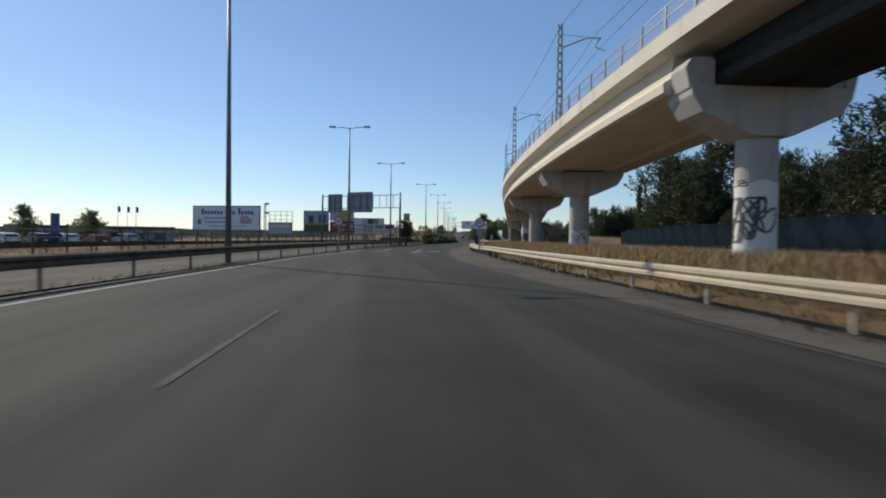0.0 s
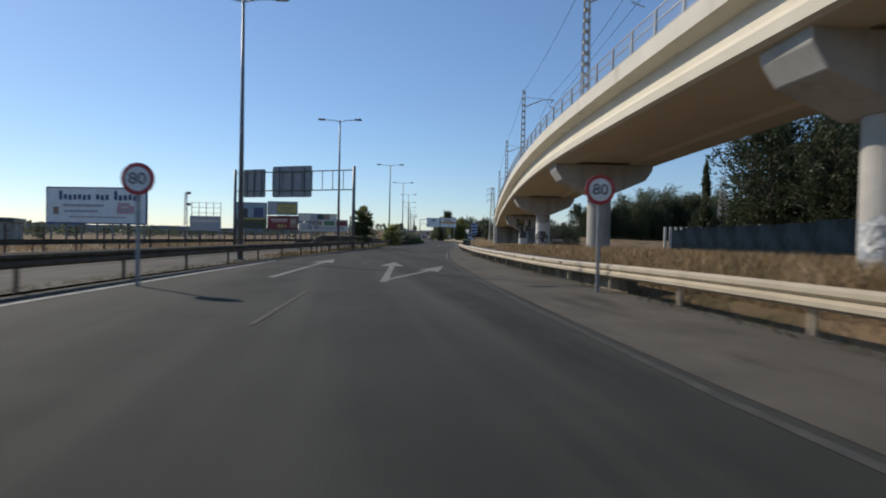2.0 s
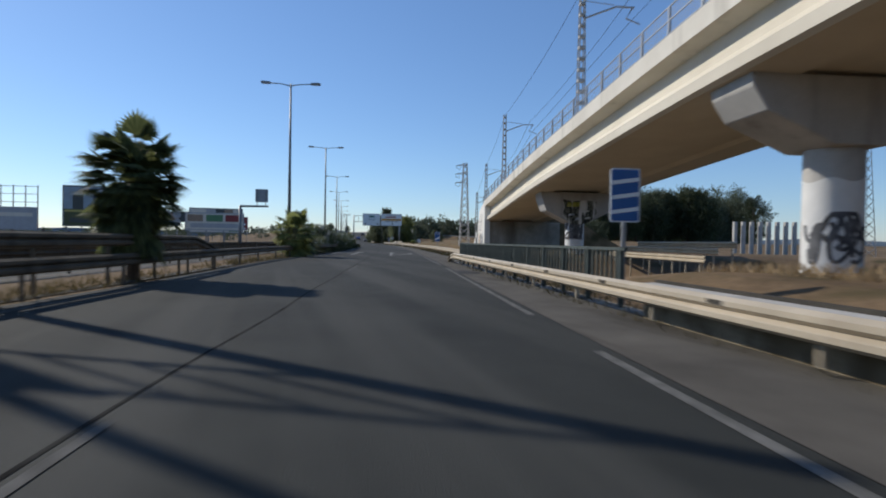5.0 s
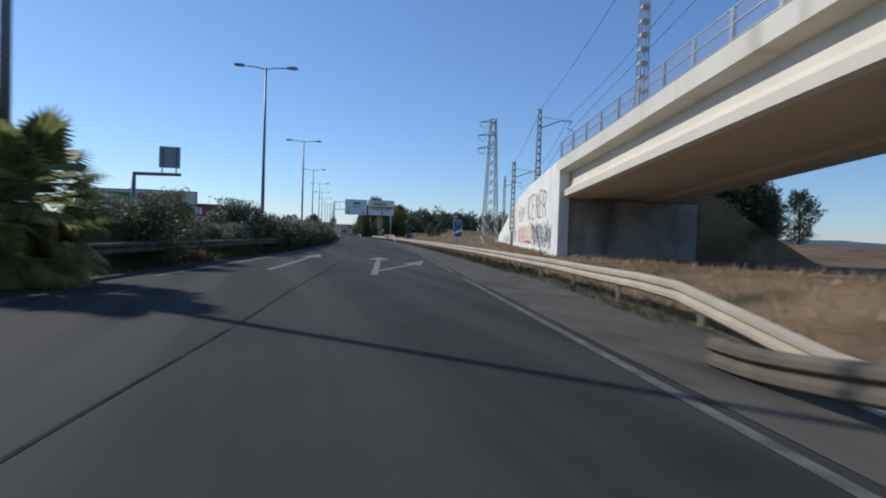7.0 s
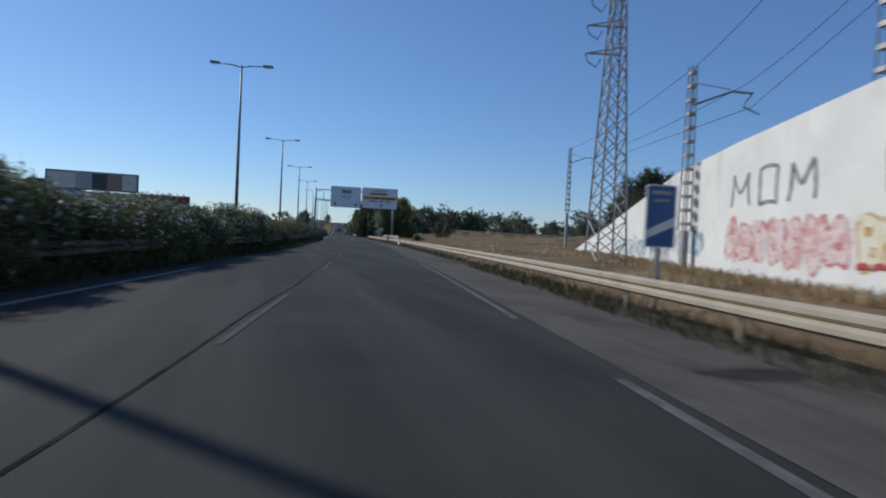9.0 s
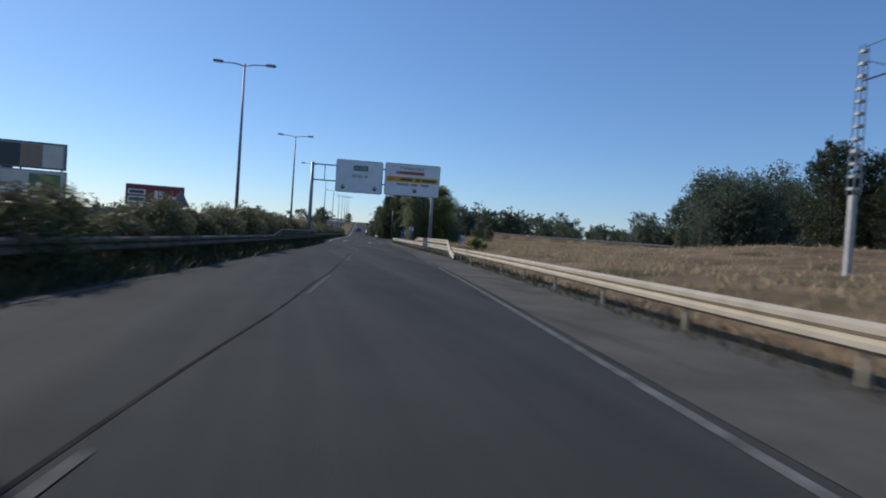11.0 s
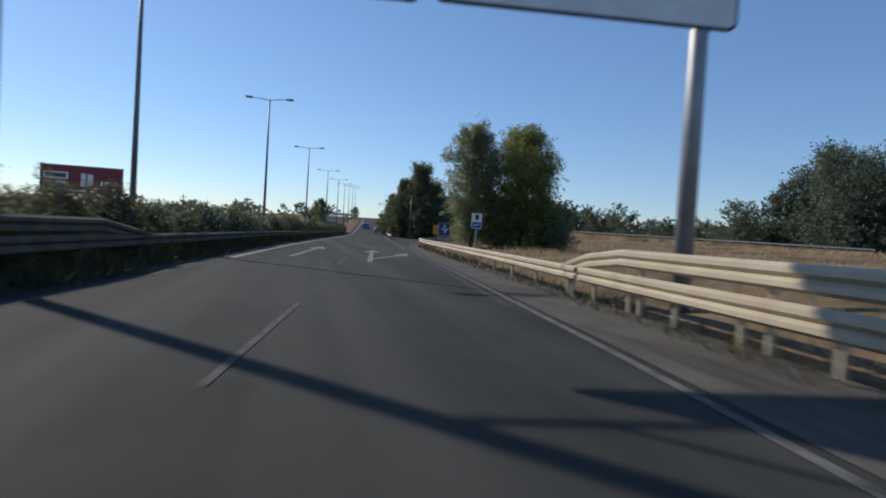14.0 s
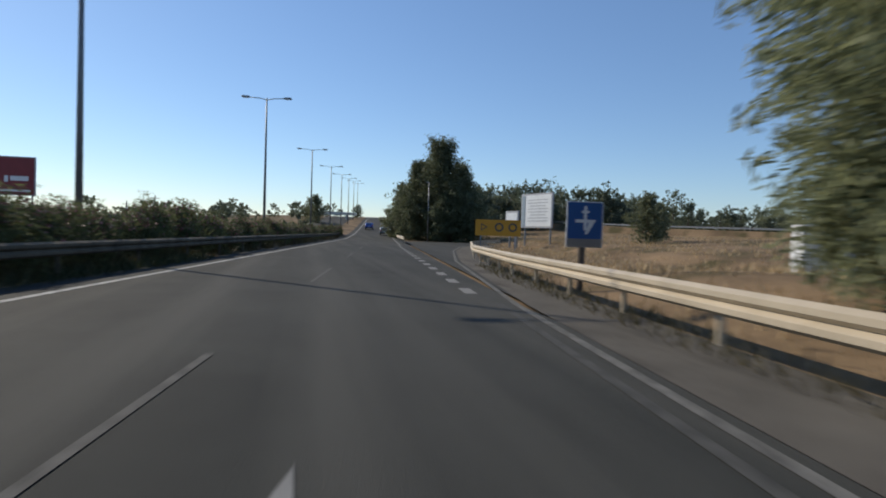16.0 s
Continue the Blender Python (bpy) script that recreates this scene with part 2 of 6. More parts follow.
# ---- small modelling kit
class Geo:
    """Gathers vertices and faces for one mesh."""

    def __init__(self):
        self.v, self.f = [], []

    def add(self, verts, faces, m=None):
        n = len(self.v)
        self.v += [tuple(m @ Vector(p)) if m else tuple(p) for p in verts]
        self.f += [tuple(i + n for i in f) for f in faces]
        return self

    def box(self, c, size, m=None):
        (x, y, z), (a, b, h) = c, (k / 2 for k in size)
        p = [(x + i * a, y + j * b, z + k * h) for k in (-1, 1) for j in (-1, 1) for i in (-1, 1)]
        return self.add(p, [(0, 2, 3, 1), (4, 5, 7, 6), (0, 1, 5, 4), (2, 6, 7, 3), (0, 4, 6, 2), (1, 3, 7, 5)], m)

    def tube(self, pts, r0, r1=None, n=8, cap=True):
        pts = [Vector(p) for p in pts]
        r1 = r0 if r1 is None else r1
        rings = []
        for i, p in enumerate(pts):
            a = (pts[min(i + 1, len(pts) - 1)] - pts[max(i - 1, 0)]).normalized()
            u = a.cross(Vector((0, 0, 1)) if abs(a.z) < 0.9 else Vector((1, 0, 0))).normalized()
            w = a.cross(u)
            r = r0 + (r1 - r0) * i / max(1, len(pts) - 1)
            rings.append([p + r * (math.cos(2 * math.pi * k / n) * u + math.sin(2 * math.pi * k / n) * w) for k in range(n)])
        v = [q for ring in rings for q in ring]
        f = [(i * n + k, i * n + (k + 1) % n, (i + 1) * n + (k + 1) % n, (i + 1) * n + k) for i in range(len(pts) - 1) for k in range(n)]
        if cap:
            f += [tuple(range(n))[::-1], tuple(range((len(pts) - 1) * n, len(pts) * n))]
        return self.add(v, f)

    def prism(self, poly, y0, y1, m=None):
        """A polygon of (x, z), drawn out along y."""
        n = len(poly)
        v = [(x, y0, z) for x, z in poly] + [(x, y1, z) for x, z in poly]
        f = [tuple(range(n)), tuple(range(n, 2 * n))[::-1]] + [(k, (k + 1) % n + 0, (k + 1) % n + n, k + n)[::-1] for k in range(n)]
        return self.add(v, f, m)

    def sweep(self, profile, stations, closed=True, cap=True):
        """profile(s): list of (d, z); stations: list of s."""
        n, start = 0, len(self.v)
        for s in stations:
            pr = profile(s)
            n = len(pr)
            self.v += [tuple(at(s, d, z)) for d, z in pr]
        e = n if closed else n - 1
        for i in range(len(stations) - 1):
            a = start + i * n
            self.f += [(a + k, a + (k + 1) % n, a + n + (k + 1) % n, a + n + k) for k in range(e)]
        if cap and closed:
            self.f += [tuple(range(start, start + n))[::-1], tuple(range(start + (len(stations) - 1) * n, start + len(stations) * n))]
        return self

    def mesh(self, name, mat=None, smooth=False, bevel=0.0, base=None):
        me = bpy.data.meshes.new(name)
        v = [base @ Vector(p) for p in self.v] if base else self.v
        me.from_pydata(v, [], self.f)
        bm = bmesh.new()
        bm.from_mesh(me)
        if len(bm.faces) < 40000:
            bmesh.ops.recalc_face_normals(bm, faces=bm.faces)
        if bevel:
            bmesh.ops.bevel(bm, geom=list(bm.edges), offset=bevel, segments=1, affect="EDGES", profile=0.5)
        bm.to_mesh(me)
        bm.free()
        if smooth:
            me.polygons.foreach_set("use_smooth", [True] * len(me.polygons))
        if mat:
            me.materials.append(mat)
        return me


def thing(name, m, label, category, group="", kind=""):
    ob = new(name)
    ob.empty_display_size = 0.2
    ob.matrix_basis = m
    return tagged(ob, label, category, group, kind)


def part(name, geo, mat, parent, label="", m=None, smooth=False, bevel=0.0, plan=False, kind=""):
    """One mesh under a thing or a part. plan: the vertices are in world places."""
    base = None
    if plan:
        base = parent.matrix_basis.copy()
        if parent.parent:
            base = parent.parent.matrix_basis @ base
        base.invert()
    me = geo if isinstance(geo, bpy.types.Mesh) else geo.mesh(name, mat, smooth, bevel, base)
    ob = new(name, me)
    ob.parent = parent
    if m is not None:
        ob.matrix_basis = m
    if label or kind:
        tagged(ob, label, kind=kind)
    return ob


def single(name, geo, mat, m, label, category, group="", kind="", smooth=False, bevel=0.0, plan=False):
    me = geo if isinstance(geo, bpy.types.Mesh) else geo.mesh(name, mat, smooth, bevel, m.inverted() if plan else None)
    ob = new(name, me)
    ob.matrix_basis = m
    return tagged(ob, label, category, group, kind)


def lettering(text, size, mat, parent, m, name="lettering", stretch=1.0):
    cu = bpy.data.curves.new(name, "FONT")
    cu.body, cu.size, cu.align_x, cu.align_y, cu.extrude = text, size, "CENTER", "CENTER", 0.006
    tmp = bpy.data.objects.new(name, cu)
    me = bpy.data.meshes.new_from_object(tmp)
    bpy.data.objects.remove(tmp)
    me.materials.clear()
    me.materials.append(mat)
    ob = new(name, me)
    ob.parent = parent
    ob.matrix_basis = m @ Matrix.Diagonal((stretch, 1, 1, 1))
    return ob


FACE = Matrix.Rotation(radians(90), 4, "X")  # lays flat lettering upright, facing back along the road


def runs(a, b, step):
    n = max(1, int(round((b - a) / step)))
    return [a + (b - a) * i / n for i in range(n + 1)]


# ---- ground, one sheet to the horizon
def ground_height(s, d):
    s, d = np.broadcast_arrays(np.asarray(s, float), np.asarray(d, float))
    rr, rl = rail_right(s), rail_left(s)
    z = np.full(s.shape, -0.07)
    lift = 0.55 - 0.25 * smooth((s - 108) / 20) * smooth((165 - s) / 20)
    lift = np.where((d < 7.2), lift - (lift + 0.07) * smooth((s - 79) / 5) * smooth((109 - s) / 3) * smooth((7.2 - d) / 1.5), lift)
    z = z + (lift + 0.07) * smooth((d - rr + 0.3) / 4.5) * (d > rr - 0.3)
    field = smooth((s - 165) / 25) * smooth((420 - s) / 60)
    z = z + 0.5 * smooth((d - 14) / 30) * smooth((s - 150) / 40) + 0.75 * smooth((d - 15) / 34) * field
    z = z + 1.1 * np.exp(-((s - 206) / 14) ** 2 - ((d - 34) / 13) ** 2)
    z = z - 1.3 * smooth((s - 88) / 6) * smooth((109 - s) / 4) * smooth((d - 5.6) / 3) * smooth((40 - d) / 20)
    z = z + 0.12 * smooth((rl - d - 0.05) / 0.5) * smooth((d + 9.5) / 0.6) * (s > 60)
    z = z - 0.15 * smooth((-20 - d) / 6)
    exit_way = smooth((s - 252) / 8) * smooth((17 - d) / 2) * smooth((340 - s) / 10)
    z = np.where((d > 0) & (exit_way > 0.02), z * (1 - exit_way) - 0.07 * exit_way, z)
    wob = 0.10 * np.sin(s * 0.31 + d * 0.9) * np.sin(s * 0.13 - d * 0.37) * smooth((np.abs(d + 1) - 12) / 8)
    flank = np.exp(-(np.maximum(0, np.abs(d) - 30) / 70.0) ** 2)
    return z + wob + climb(s) * flank


def ground_place(s, d):
    """World x and y of far-reaching plan places; past 80 m to the side all lines run square to one direction."""
    c = np.clip(d, -80, 80)
    h = np.interp(s, LS, LH)
    x = np.interp(s, LS, LXY[:, 0]) + c * np.cos(h)
    y = np.interp(s, LS, LXY[:, 1]) - c * np.sin(h)
    return x + (d - c) * math.cos(0.12), y - (d - c) * math.sin(0.12)


def build_ground():
    sr = np.r_[-390, -200, -120, np.arange(-60, 520, 2.5), np.arange(520, 900, 20), np.arange(900, 3400, 150)]
    dr = np.r_[-2600, -1500, -900, -600, -400, -300, -220, -160, -120, -90, np.arange(-70, -24, 4), np.arange(-22, -5, 1.0), -4.4, -1, 2, np.arange(3, 16, 0.75), np.arange(16, 40, 3), np.arange(40, 90, 8), 110, 150, 200, 300, 450, 700, 1100, 1800, 2600]
    S, D = np.meshgrid(sr, dr, indexing="ij")
    X, Y = ground_place(S, D)
    Z = ground_height(S, D)
    n = len(dr)
    v = np.stack([X, Y, Z], -1).reshape(-1, 3).tolist()
    f = [(i * n + j, i * n + j + 1, (i + 1) * n + j + 1, (i + 1) * n + j) for i in range(len(sr) - 1) for j in range(n - 1)]
    me = bpy.data.meshes.new("ground")
    me.from_pydata(v, [], f)
    me.polygons.foreach_set("use_smooth", [True] * len(f))
    me.materials.append(EARTH)
    tagged(new("ground", me), "dry straw-coloured verge and fields beside the road", "ground", kind="structure")


build_ground()


def strip(name, left, right, stations, mat, z=0.0, cols=6, label="", category="road", uv=True):
    g = Geo()
    for s in stations:
        a, b = float(left(s)), float(right(s))
        g.v += [tuple(at(s, a + (b - a) * k / cols, z)) for k in range(cols + 1)]
    n = cols + 1
    g.f += [(i * n + k, i * n + k + 1, (i + 1) * n + k + 1, (i + 1) * n + k) for i in range(len(stations) - 1) for k in range(cols)]
    ob = new(name, g.mesh(name, mat, smooth=True))
    return tagged(ob, label, category, kind="structure")


LONG = runs(-150, 330, 2.0) + runs(333, 520, 4.0) + [560, 700, 1000]
road = strip("road", lambda s: rail_left(s) + 0.25, lambda s: min(edge_right(s), 2.2 + 40 * (s < 250), 5.6) + 0.2, LONG, ASPHALT, label="worn grey asphalt dual carriageway with tar seams")
strip("road_shoulder", lambda s: edge_right(s) + 0.19, lambda s: rail_right(s) + 0.35, runs(-150, 304, 2.0), SHOULDER, z=0.0, cols=3, label="dusty brownish asphalt shoulder beside the guardrail")
strip("underpass_apron", lambda s: rail_right(s) + 0.34, lambda s: rail_right(s) + 0.44, runs(84, 104, 1.5), SHOULDER, z=-0.004, cols=2, label="dusty concrete apron between guardrail and railing")
strip("exit_road", lambda s: 2.6, lambda s: edge_right(s) + 0.5, runs(250, 318, 2.0), ASPHALT, z=-0.004, cols=4, label="asphalt exit lane curving away from the carriageway")
strip("median_apron", lambda s: -10.7, lambda s: rail_left(s) - 0.12, runs(-150, 112, 2.0), SHOULDER, z=-0.01, cols=4, label="dusty paved median strip between the guardrails")
strip("opposite_road", lambda s: -20.0, lambda s: -10.6, LONG, ASPHALT, z=-0.02, cols=4, label="asphalt carriageway of the opposite direction")


def paint(name, d, stations, width, mat, label, z=0.006):
    ob = strip(name, lambda s: d(s) - width / 2, lambda s: d(s) + width / 2, stations, mat, z=z, cols=1, label=label, category="road marking")
    return ob


paint("edge_line_right", edge_right, runs(-60, 62, 1.5), 0.12, FAINT, "faint white edge line along the shoulder, almost worn off")
paint("edge_line_right", edge_right, runs(206.3, 316, 1.5), 0.12, EDGE_LINE, "worn white edge line along the shoulder")
paint("edge_line_right", edge_right, runs(190, 203, 1.5), 0.12, EDGE_LINE, "long worn white dash of the edge line along the shoulder")
for s0 in (63.5, 83.0, 102.4, 121.2, 141.3, 160.6):
    paint("edge_line_right", edge_right, runs(s0, s0 + 16.4 + 10 * (s0 > 160), 1.5), 0.12, EDGE_LINE, "long worn white dash of the edge line along the shoulder")
paint("edge_line_inner", lambda s: edge_right(s) - 0.3, runs(219, 250, 1.5), 0.12, FAINT, "faint older line beside the edge line")
# dimmer paint from 57 to 228: rail and hedge shadow put into the line
for s0, s1, mat in ((-150, 56, BRIGHT_LINE), (57, 116, FAINT), (117, 150, LINE), (151, 228, FAINT), (229, 1000, BRIGHT_LINE)):
    paint("edge_line_left", edge_left, [q for q in runs(s0, min(s1, 520), 2.0)] + ([1000] if s1 > 520 else []), 0.16, mat, "white edge line beside the median")
paint("edge_line_far", lambda s: 1.55, runs(292, 520, 4), 0.15, LINE, "white edge line past the exit")
lane = table((-100, -1.85), (10, -1.82), (80, -1.75), (120, -1.7), (150, -1.5), (180, -1.25), (215, -1.28), (245, -1.6), (3000, -1.6))
paint("road_seam", lambda s: lane(s) - 0.13 + 0.03 * math.sin(s * 0.7), runs(60, 197, 1.0), 0.04, TAR, "dark tar-filled joint along the lane line", z=0.004)

dash = Geo()
dash.add([(-0.042, 0, 0), (0.042, 0, 0), (0.042, 2.4, 0), (0.042, 4.8, 0), (-0.042, 4.8, 0), (-0.042, 2.4, 0)], [(0, 1, 2, 5), (5, 2, 3, 4)])
DASH_PAINT = material("thin_worn_dash_paint", (0.042, 0.042, 0.039), (0.125, 0.122, 0.113), scale=4, rough=0.9, grain=60, spread=0.2, spec=0.15)
DASH = dash.mesh("dash", DASH_PAINT)
lane_line = thing("lane_line", stand(0, -1.8), "broken white lane line, worn thin", "road marking", kind="structure")
for s0 in [-22.6, -9.0, 4.6, 18.4, 37.0, 54.0, 72.8, 96.0, 138.8, 151.6, 162.3, 174.8, 188.2, 202.2, 213.4, 228.6, 241.0, 253.4] + [266.2 + 12.85 * k for k in range(10)]:
    part("dash", DASH, LINE, lane_line, m=lane_line.matrix_basis.inverted() @ stand(s0, float(lane(s0 + 2.4)), 0.007))
exit_line = thing("exit_line", stand(252, 1.8), "short broad white dashes between carriageway and exit lane", "road marking", kind="structure")
short = Geo().add([(-0.13, 0, 0), (0.13, 0, 0), (0.13, 1.1, 0), (-0.13, 1.1, 0)], [(0, 1, 2, 3)]).mesh("short_dash", LINE)
for i in range(17):
    part("short_dash", short, LINE, exit_line, m=exit_line.matrix_basis.inverted() @ stand(251.6 + 2.45 * i, 1.8 - 0.03 * i, 0.007))


def arrow(s, d, length, kind_right, on=0.0):
    g = Geo()
    w, hw, hl = 0.105, 0.5, 3.1 if on else 4.0

    def bar(x0, y0, x1, y1, w):
        a = Vector((x1 - x0, y1 - y0, 0)).normalized()
        p = Vector((a.y, -a.x, 0)) * w
        g.add([(x0 + p.x, y0 + p.y, 0), (x1 + p.x, y1 + p.y, 0), (x1 - p.x, y1 - p.y, 0), (x0 - p.x, y0 - p.y, 0)], [(0, 1, 2, 3)])

    bar(0, 0, 0, length - hl, w)
    g.add([(-hw, length - hl, 0.001), (hw, length - hl, 0.001), (0, length, 0.001)], [(0, 1, 2)])
    if kind_right:
        g.add([(0.106, 0.6 + on, 0), (0.106, 1.3 + on, 0), (1.29, 5.6 + on, 0), (1.47, 5.35 + on, 0)], [(0, 3, 2, 1)])
        g.add([(1.06, 5.9 + on, 0.001), (1.75, 5.0 + on, 0.001), (2.21 - 0.1 * on, 9.3 + on, 0.001)], [(0, 1, 2)])
    single("lane_arrow", g, LINE, stand(s, d, 0.008), "worn white straight-and-right lane arrow" if kind_right else "worn white straight lane arrow", "road marking", "lane arrows", "structure")


for s0 in (44.6, 119.2, 230.8):
    arrow(s0, -0.28 if s0 < 200 else -0.42, 12.9 if 100 < s0 < 200 else 12.4, True, 0.0 if s0 < 100 else 0.9 if s0 < 200 else 1.5)
    arrow(s0 + 1.0, -3.5, 13.5, False)


# ---- guardrails
W_BEAM = [(0.0, 0.0), (-0.075, 0.045), (-0.075, 0.105), (-0.01, 0.155), (-0.075, 0.205), (-0.075, 0.265), (0.0, 0.31)]


def beam_profile(dfun, top, side):
    def pr(s):
        d, z = float(dfun(s)), float(top(s)) - 0.31
        front = [(d + side * x, z + h) for x, h in W_BEAM]
        back = [(d + side * (x + 0.014), z + h) for x, h in W_BEAM[::-1]]
        return front + back

    return pr


POST = Geo().prism([(-0.035, 0), (0.035, 0), (0.035, 0.72), (-0.035, 0.72)], -0.025, 0.025).mesh("post", GALV)
DIM_POST = Geo().prism([(-0.035, 0), (0.035, 0), (0.035, 0.72), (-0.035, 0.72)], -0.025, 0.025).mesh("post", DIM_STEEL)


def guardrail(dfun, top, a, b, spacing, side, label, base, step=1.5, group="guardrails", steel=None):
    rail = thing("guardrail", stand(a, float(dfun(a)), 0), label, "guardrail", group)
    g = Geo().sweep(beam_profile(dfun, top, side), runs(a, b, step))
    part("beam", g, steel or GALV, rail, plan=True)
    inv = rail.matrix_basis.inverted()
    for s in runs(a + 0.6, b - 0.6, spacing):
        h = float(top(s)) - float(base(s)) - 0.03
        part("post", DIM_POST if steel else POST, GALV, rail, m=inv @ stand(s, float(dfun(s)) + side * 0.075, float(base(s)) - 0.05) @ Matrix.Diagonal((1, 1, (h + 0.05) / 0.72, 1)))
    return rail


top_right = lambda s: bank(s) + 0.6
rail_a = table((-100, 5.9), (0, 5.75), (28, 5.5), (47, 5.05), (68, 4.3), (88, 3.7), (101, 3.3), (104.6, 3.22), (107.9, 3.3))
top_a = lambda s: top_right(s) - 0.11 * smooth((s - 36) / 14) - 0.3 * smooth((s - 104.4) / 3.3)
guardrail(rail_a, top_a, 105.62, 107.9, 1.2, 1, "darker grey end piece of the guardrail, sloping down", bank, step=0.4, steel=DIM_STEEL)
first_rail = guardrail(rail_a, top_a, -40, 105.6, 3.3, 1, "pale galvanised W-beam guardrail on short posts beside the shoulder", bank)
for s0 in runs(46.3, 104, 3.3):
    part("joint_plate", Geo().box((-0.07, 0, -0.07), (0.03, 0.3, 0.05)), DARK_STEEL, first_rail, "dark bolted joint", m=first_rail.matrix_basis.inverted() @ stand(s0, float(rail_a(s0)), float(top_a(s0))))
rail_b = table((106.2, 4.5), (110, 4.4), (118, 4.85), (140, 4.7), (185, 4.75), (205, 4.6), (222, 4.0), (245, 3.65), (256, 3.6), (266, 4.1), (280, 6.2), (292, 9.2), (303, 13.0), (400, 13))
guardrail(rail_b, lambda s: top_right(s) - 0.62 * smooth((111.5 - s) / 5.2), 106.2, 196, 3.25, 1, "pale galvanised W-beam guardrail curving past the viaduct's end", bank)
guardrail(rail_b, top_right, 196.2, 220.5, 1.45, 1, "lower tier of a doubled galvanised guardrail at the sign gantry", bank)
guardrail(rail_b, top_right, 220.7, 304, 2.5, 1, "pale galvanised W-beam guardrail leading to the exit", bank)
upper = lambda s: bank(s) + 1.02 - 0.82 * smooth((200.4 - s) / 3.8) - 0.42 * smooth((s - 219.4) / 2.4)
guardrail(lambda s: rail_b(s) + 0.05 - 0.2 * smooth((200.6 - s) / 1.5), upper, 196.4, 221.8, 2.9, 1, "upper tier of a doubled galvanised guardrail at the sign gantry", bank)
zero = lambda s: 0.02 + 0 * s
guardrail(rail_left, lambda s: 0.77, -40, 330, 4.0, -1, "steel guardrail along the planted median, its shaded side put into its colour", zero, group="median guardrails", steel=DIM_STEEL)
guardrail(lambda s: -10.3, lambda s: 0.82, 76, 330, 4.0, 1, "galvanised guardrail on the far side of the median", zero, step=3, group="median guardrails", steel=DIM_STEEL)
guardrail(lambda s: rail_left(s) - 0.03, lambda s: 1.12 - 0.33 * smooth((200 - s) / 3) - 0.33 * smooth((s - 222) / 3), 197, 225, 2.5, -1, "upper tier of the median guardrail at the sign gantry", zero, group="median guardrails", steel=DIM_STEEL)
guardrail(lambda s: rail_left(s) - 0.12, lambda s: 1.27 - 0.5 * smooth((69.8 - s) / 2.2) - 0.5 * smooth((s - 95) / 2.4), 67.4, 97.6, 3.0, -1, "upper tier of the median guardrail beside the first sign gantry", zero, group="median guardrails", steel=DIM_STEEL)
guardrail(lambda s: -20.6, lambda s: 0.7, -20, 330, 4.0, 1, "galvanised guardrail beyond the opposite carriageway", zero, step=4, group="median guardrails", steel=DIM_STEEL)
for d0, s0, h0 in ((13.0, 96.4, 0.78), (14.3, 97.6, 1.12), (15.8, 98.6, 1.42)):
    guardrail(lambda s: d0 + 0.05 * (s - s0), lambda s: h0, s0, s0 + 12, 3.0, 1, "short pale guardrail on the lower road under the viaduct", lambda s: -0.9)
guardrail(lambda s: 2.0, lambda s: 0.75, 296, 470, 6.0, 1, "pale guardrail on the climb past the exit", zero, step=4)


# ---- street lamps in the median
def street_lamp():
    lamp = thing("street_lamp", Matrix(), "tall grey steel street lamp with two lantern arms in the median", "street lamp", "street lamps")
    part("base_plate", Geo().box((0, 0, 0.03), (0.4, 0.4, 0.06)), LAMP_STEEL, lamp)
    part("mast", Geo().tube([(0, 0, 0), (0, 0, 6), (0, 0, 12.1)], 0.13, 0.06, 10), LAMP_STEEL, lamp, smooth=True)
    part("door", Geo().box((0.125, 0, 0.75), (0.03, 0.1, 0.4)), LAMP_STEEL, lamp)
    for k in (-1, 1):
        arm = part("arm", Geo().tube([(0, 0, 11.95), (k * 0.6, 0, 12.08), (k * 1.5, 0, 12.12)], 0.04, 0.035, 6), LAMP_STEEL, lamp, smooth=True)
        head = Geo().prism([(-0.36, 0.0), (-0.3, 0.07), (0.2, 0.1), (0.36, 0.03), (0.3, -0.05), (-0.3, -0.05)], -0.14, 0.14, Matrix.Translation((k * 1.72, 0, 12.13)) @ Matrix.Diagonal((k, 1, 1, 1)))
        lantern = part("lantern", head, LAMP_STEEL, lamp, bevel=0.012)
        part("lens", Geo().box((k * 1.72, 0, 12.07), (0.42, 0.2, 0.03)), SIGN_WHITE, lantern, "pale lamp lens")
    return lamp


LAMPS = [(-6, -7.4), (24.6, -7.35), (56.0, -7.62), (82.4, -8.11), (114.4, -7.4), (141.9, -8.09), (172.7, -8.65), (204.1, -9.57), (232.8, -9.82), (260.3, -10.09), (289.5, -10.09), (319.3, -10.0), (343, -9.6), (368, -9.6), (393, -9.6), (418, -9.6), (443, -9.6)]
first = street_lamp()
first.matrix_basis = stand(*LAMPS[0])
for s0, d0 in LAMPS[1:]:
    copy_thing(first, stand(s0, d0))
# ---- railway viaduct, curving along the road and coming down to a ramp
deck_top = table((-80, 10.2), (0, 9.4), (20, 8.85), (42, 8.3), (65, 8.05), (88, 7.75), (110, 6.95), (133.5, 5.62))
deck_edge = table((-80, 17), (-20, 12.6), (0, 10.9), (20, 9.6), (42, 8.75), (65, 8.1), (88, 8.25), (110, 8.7), (133.5, 9.45))
DECK_W = 7.2
SPAN = runs(-80, 133.4, 1.8)


def soft(fun, s):
    return float((fun(s - 6) + fun(s - 3) + 2 * fun(s) + fun(s + 3) + fun(s + 6)) / 6) if s < 127 else float(fun(s))


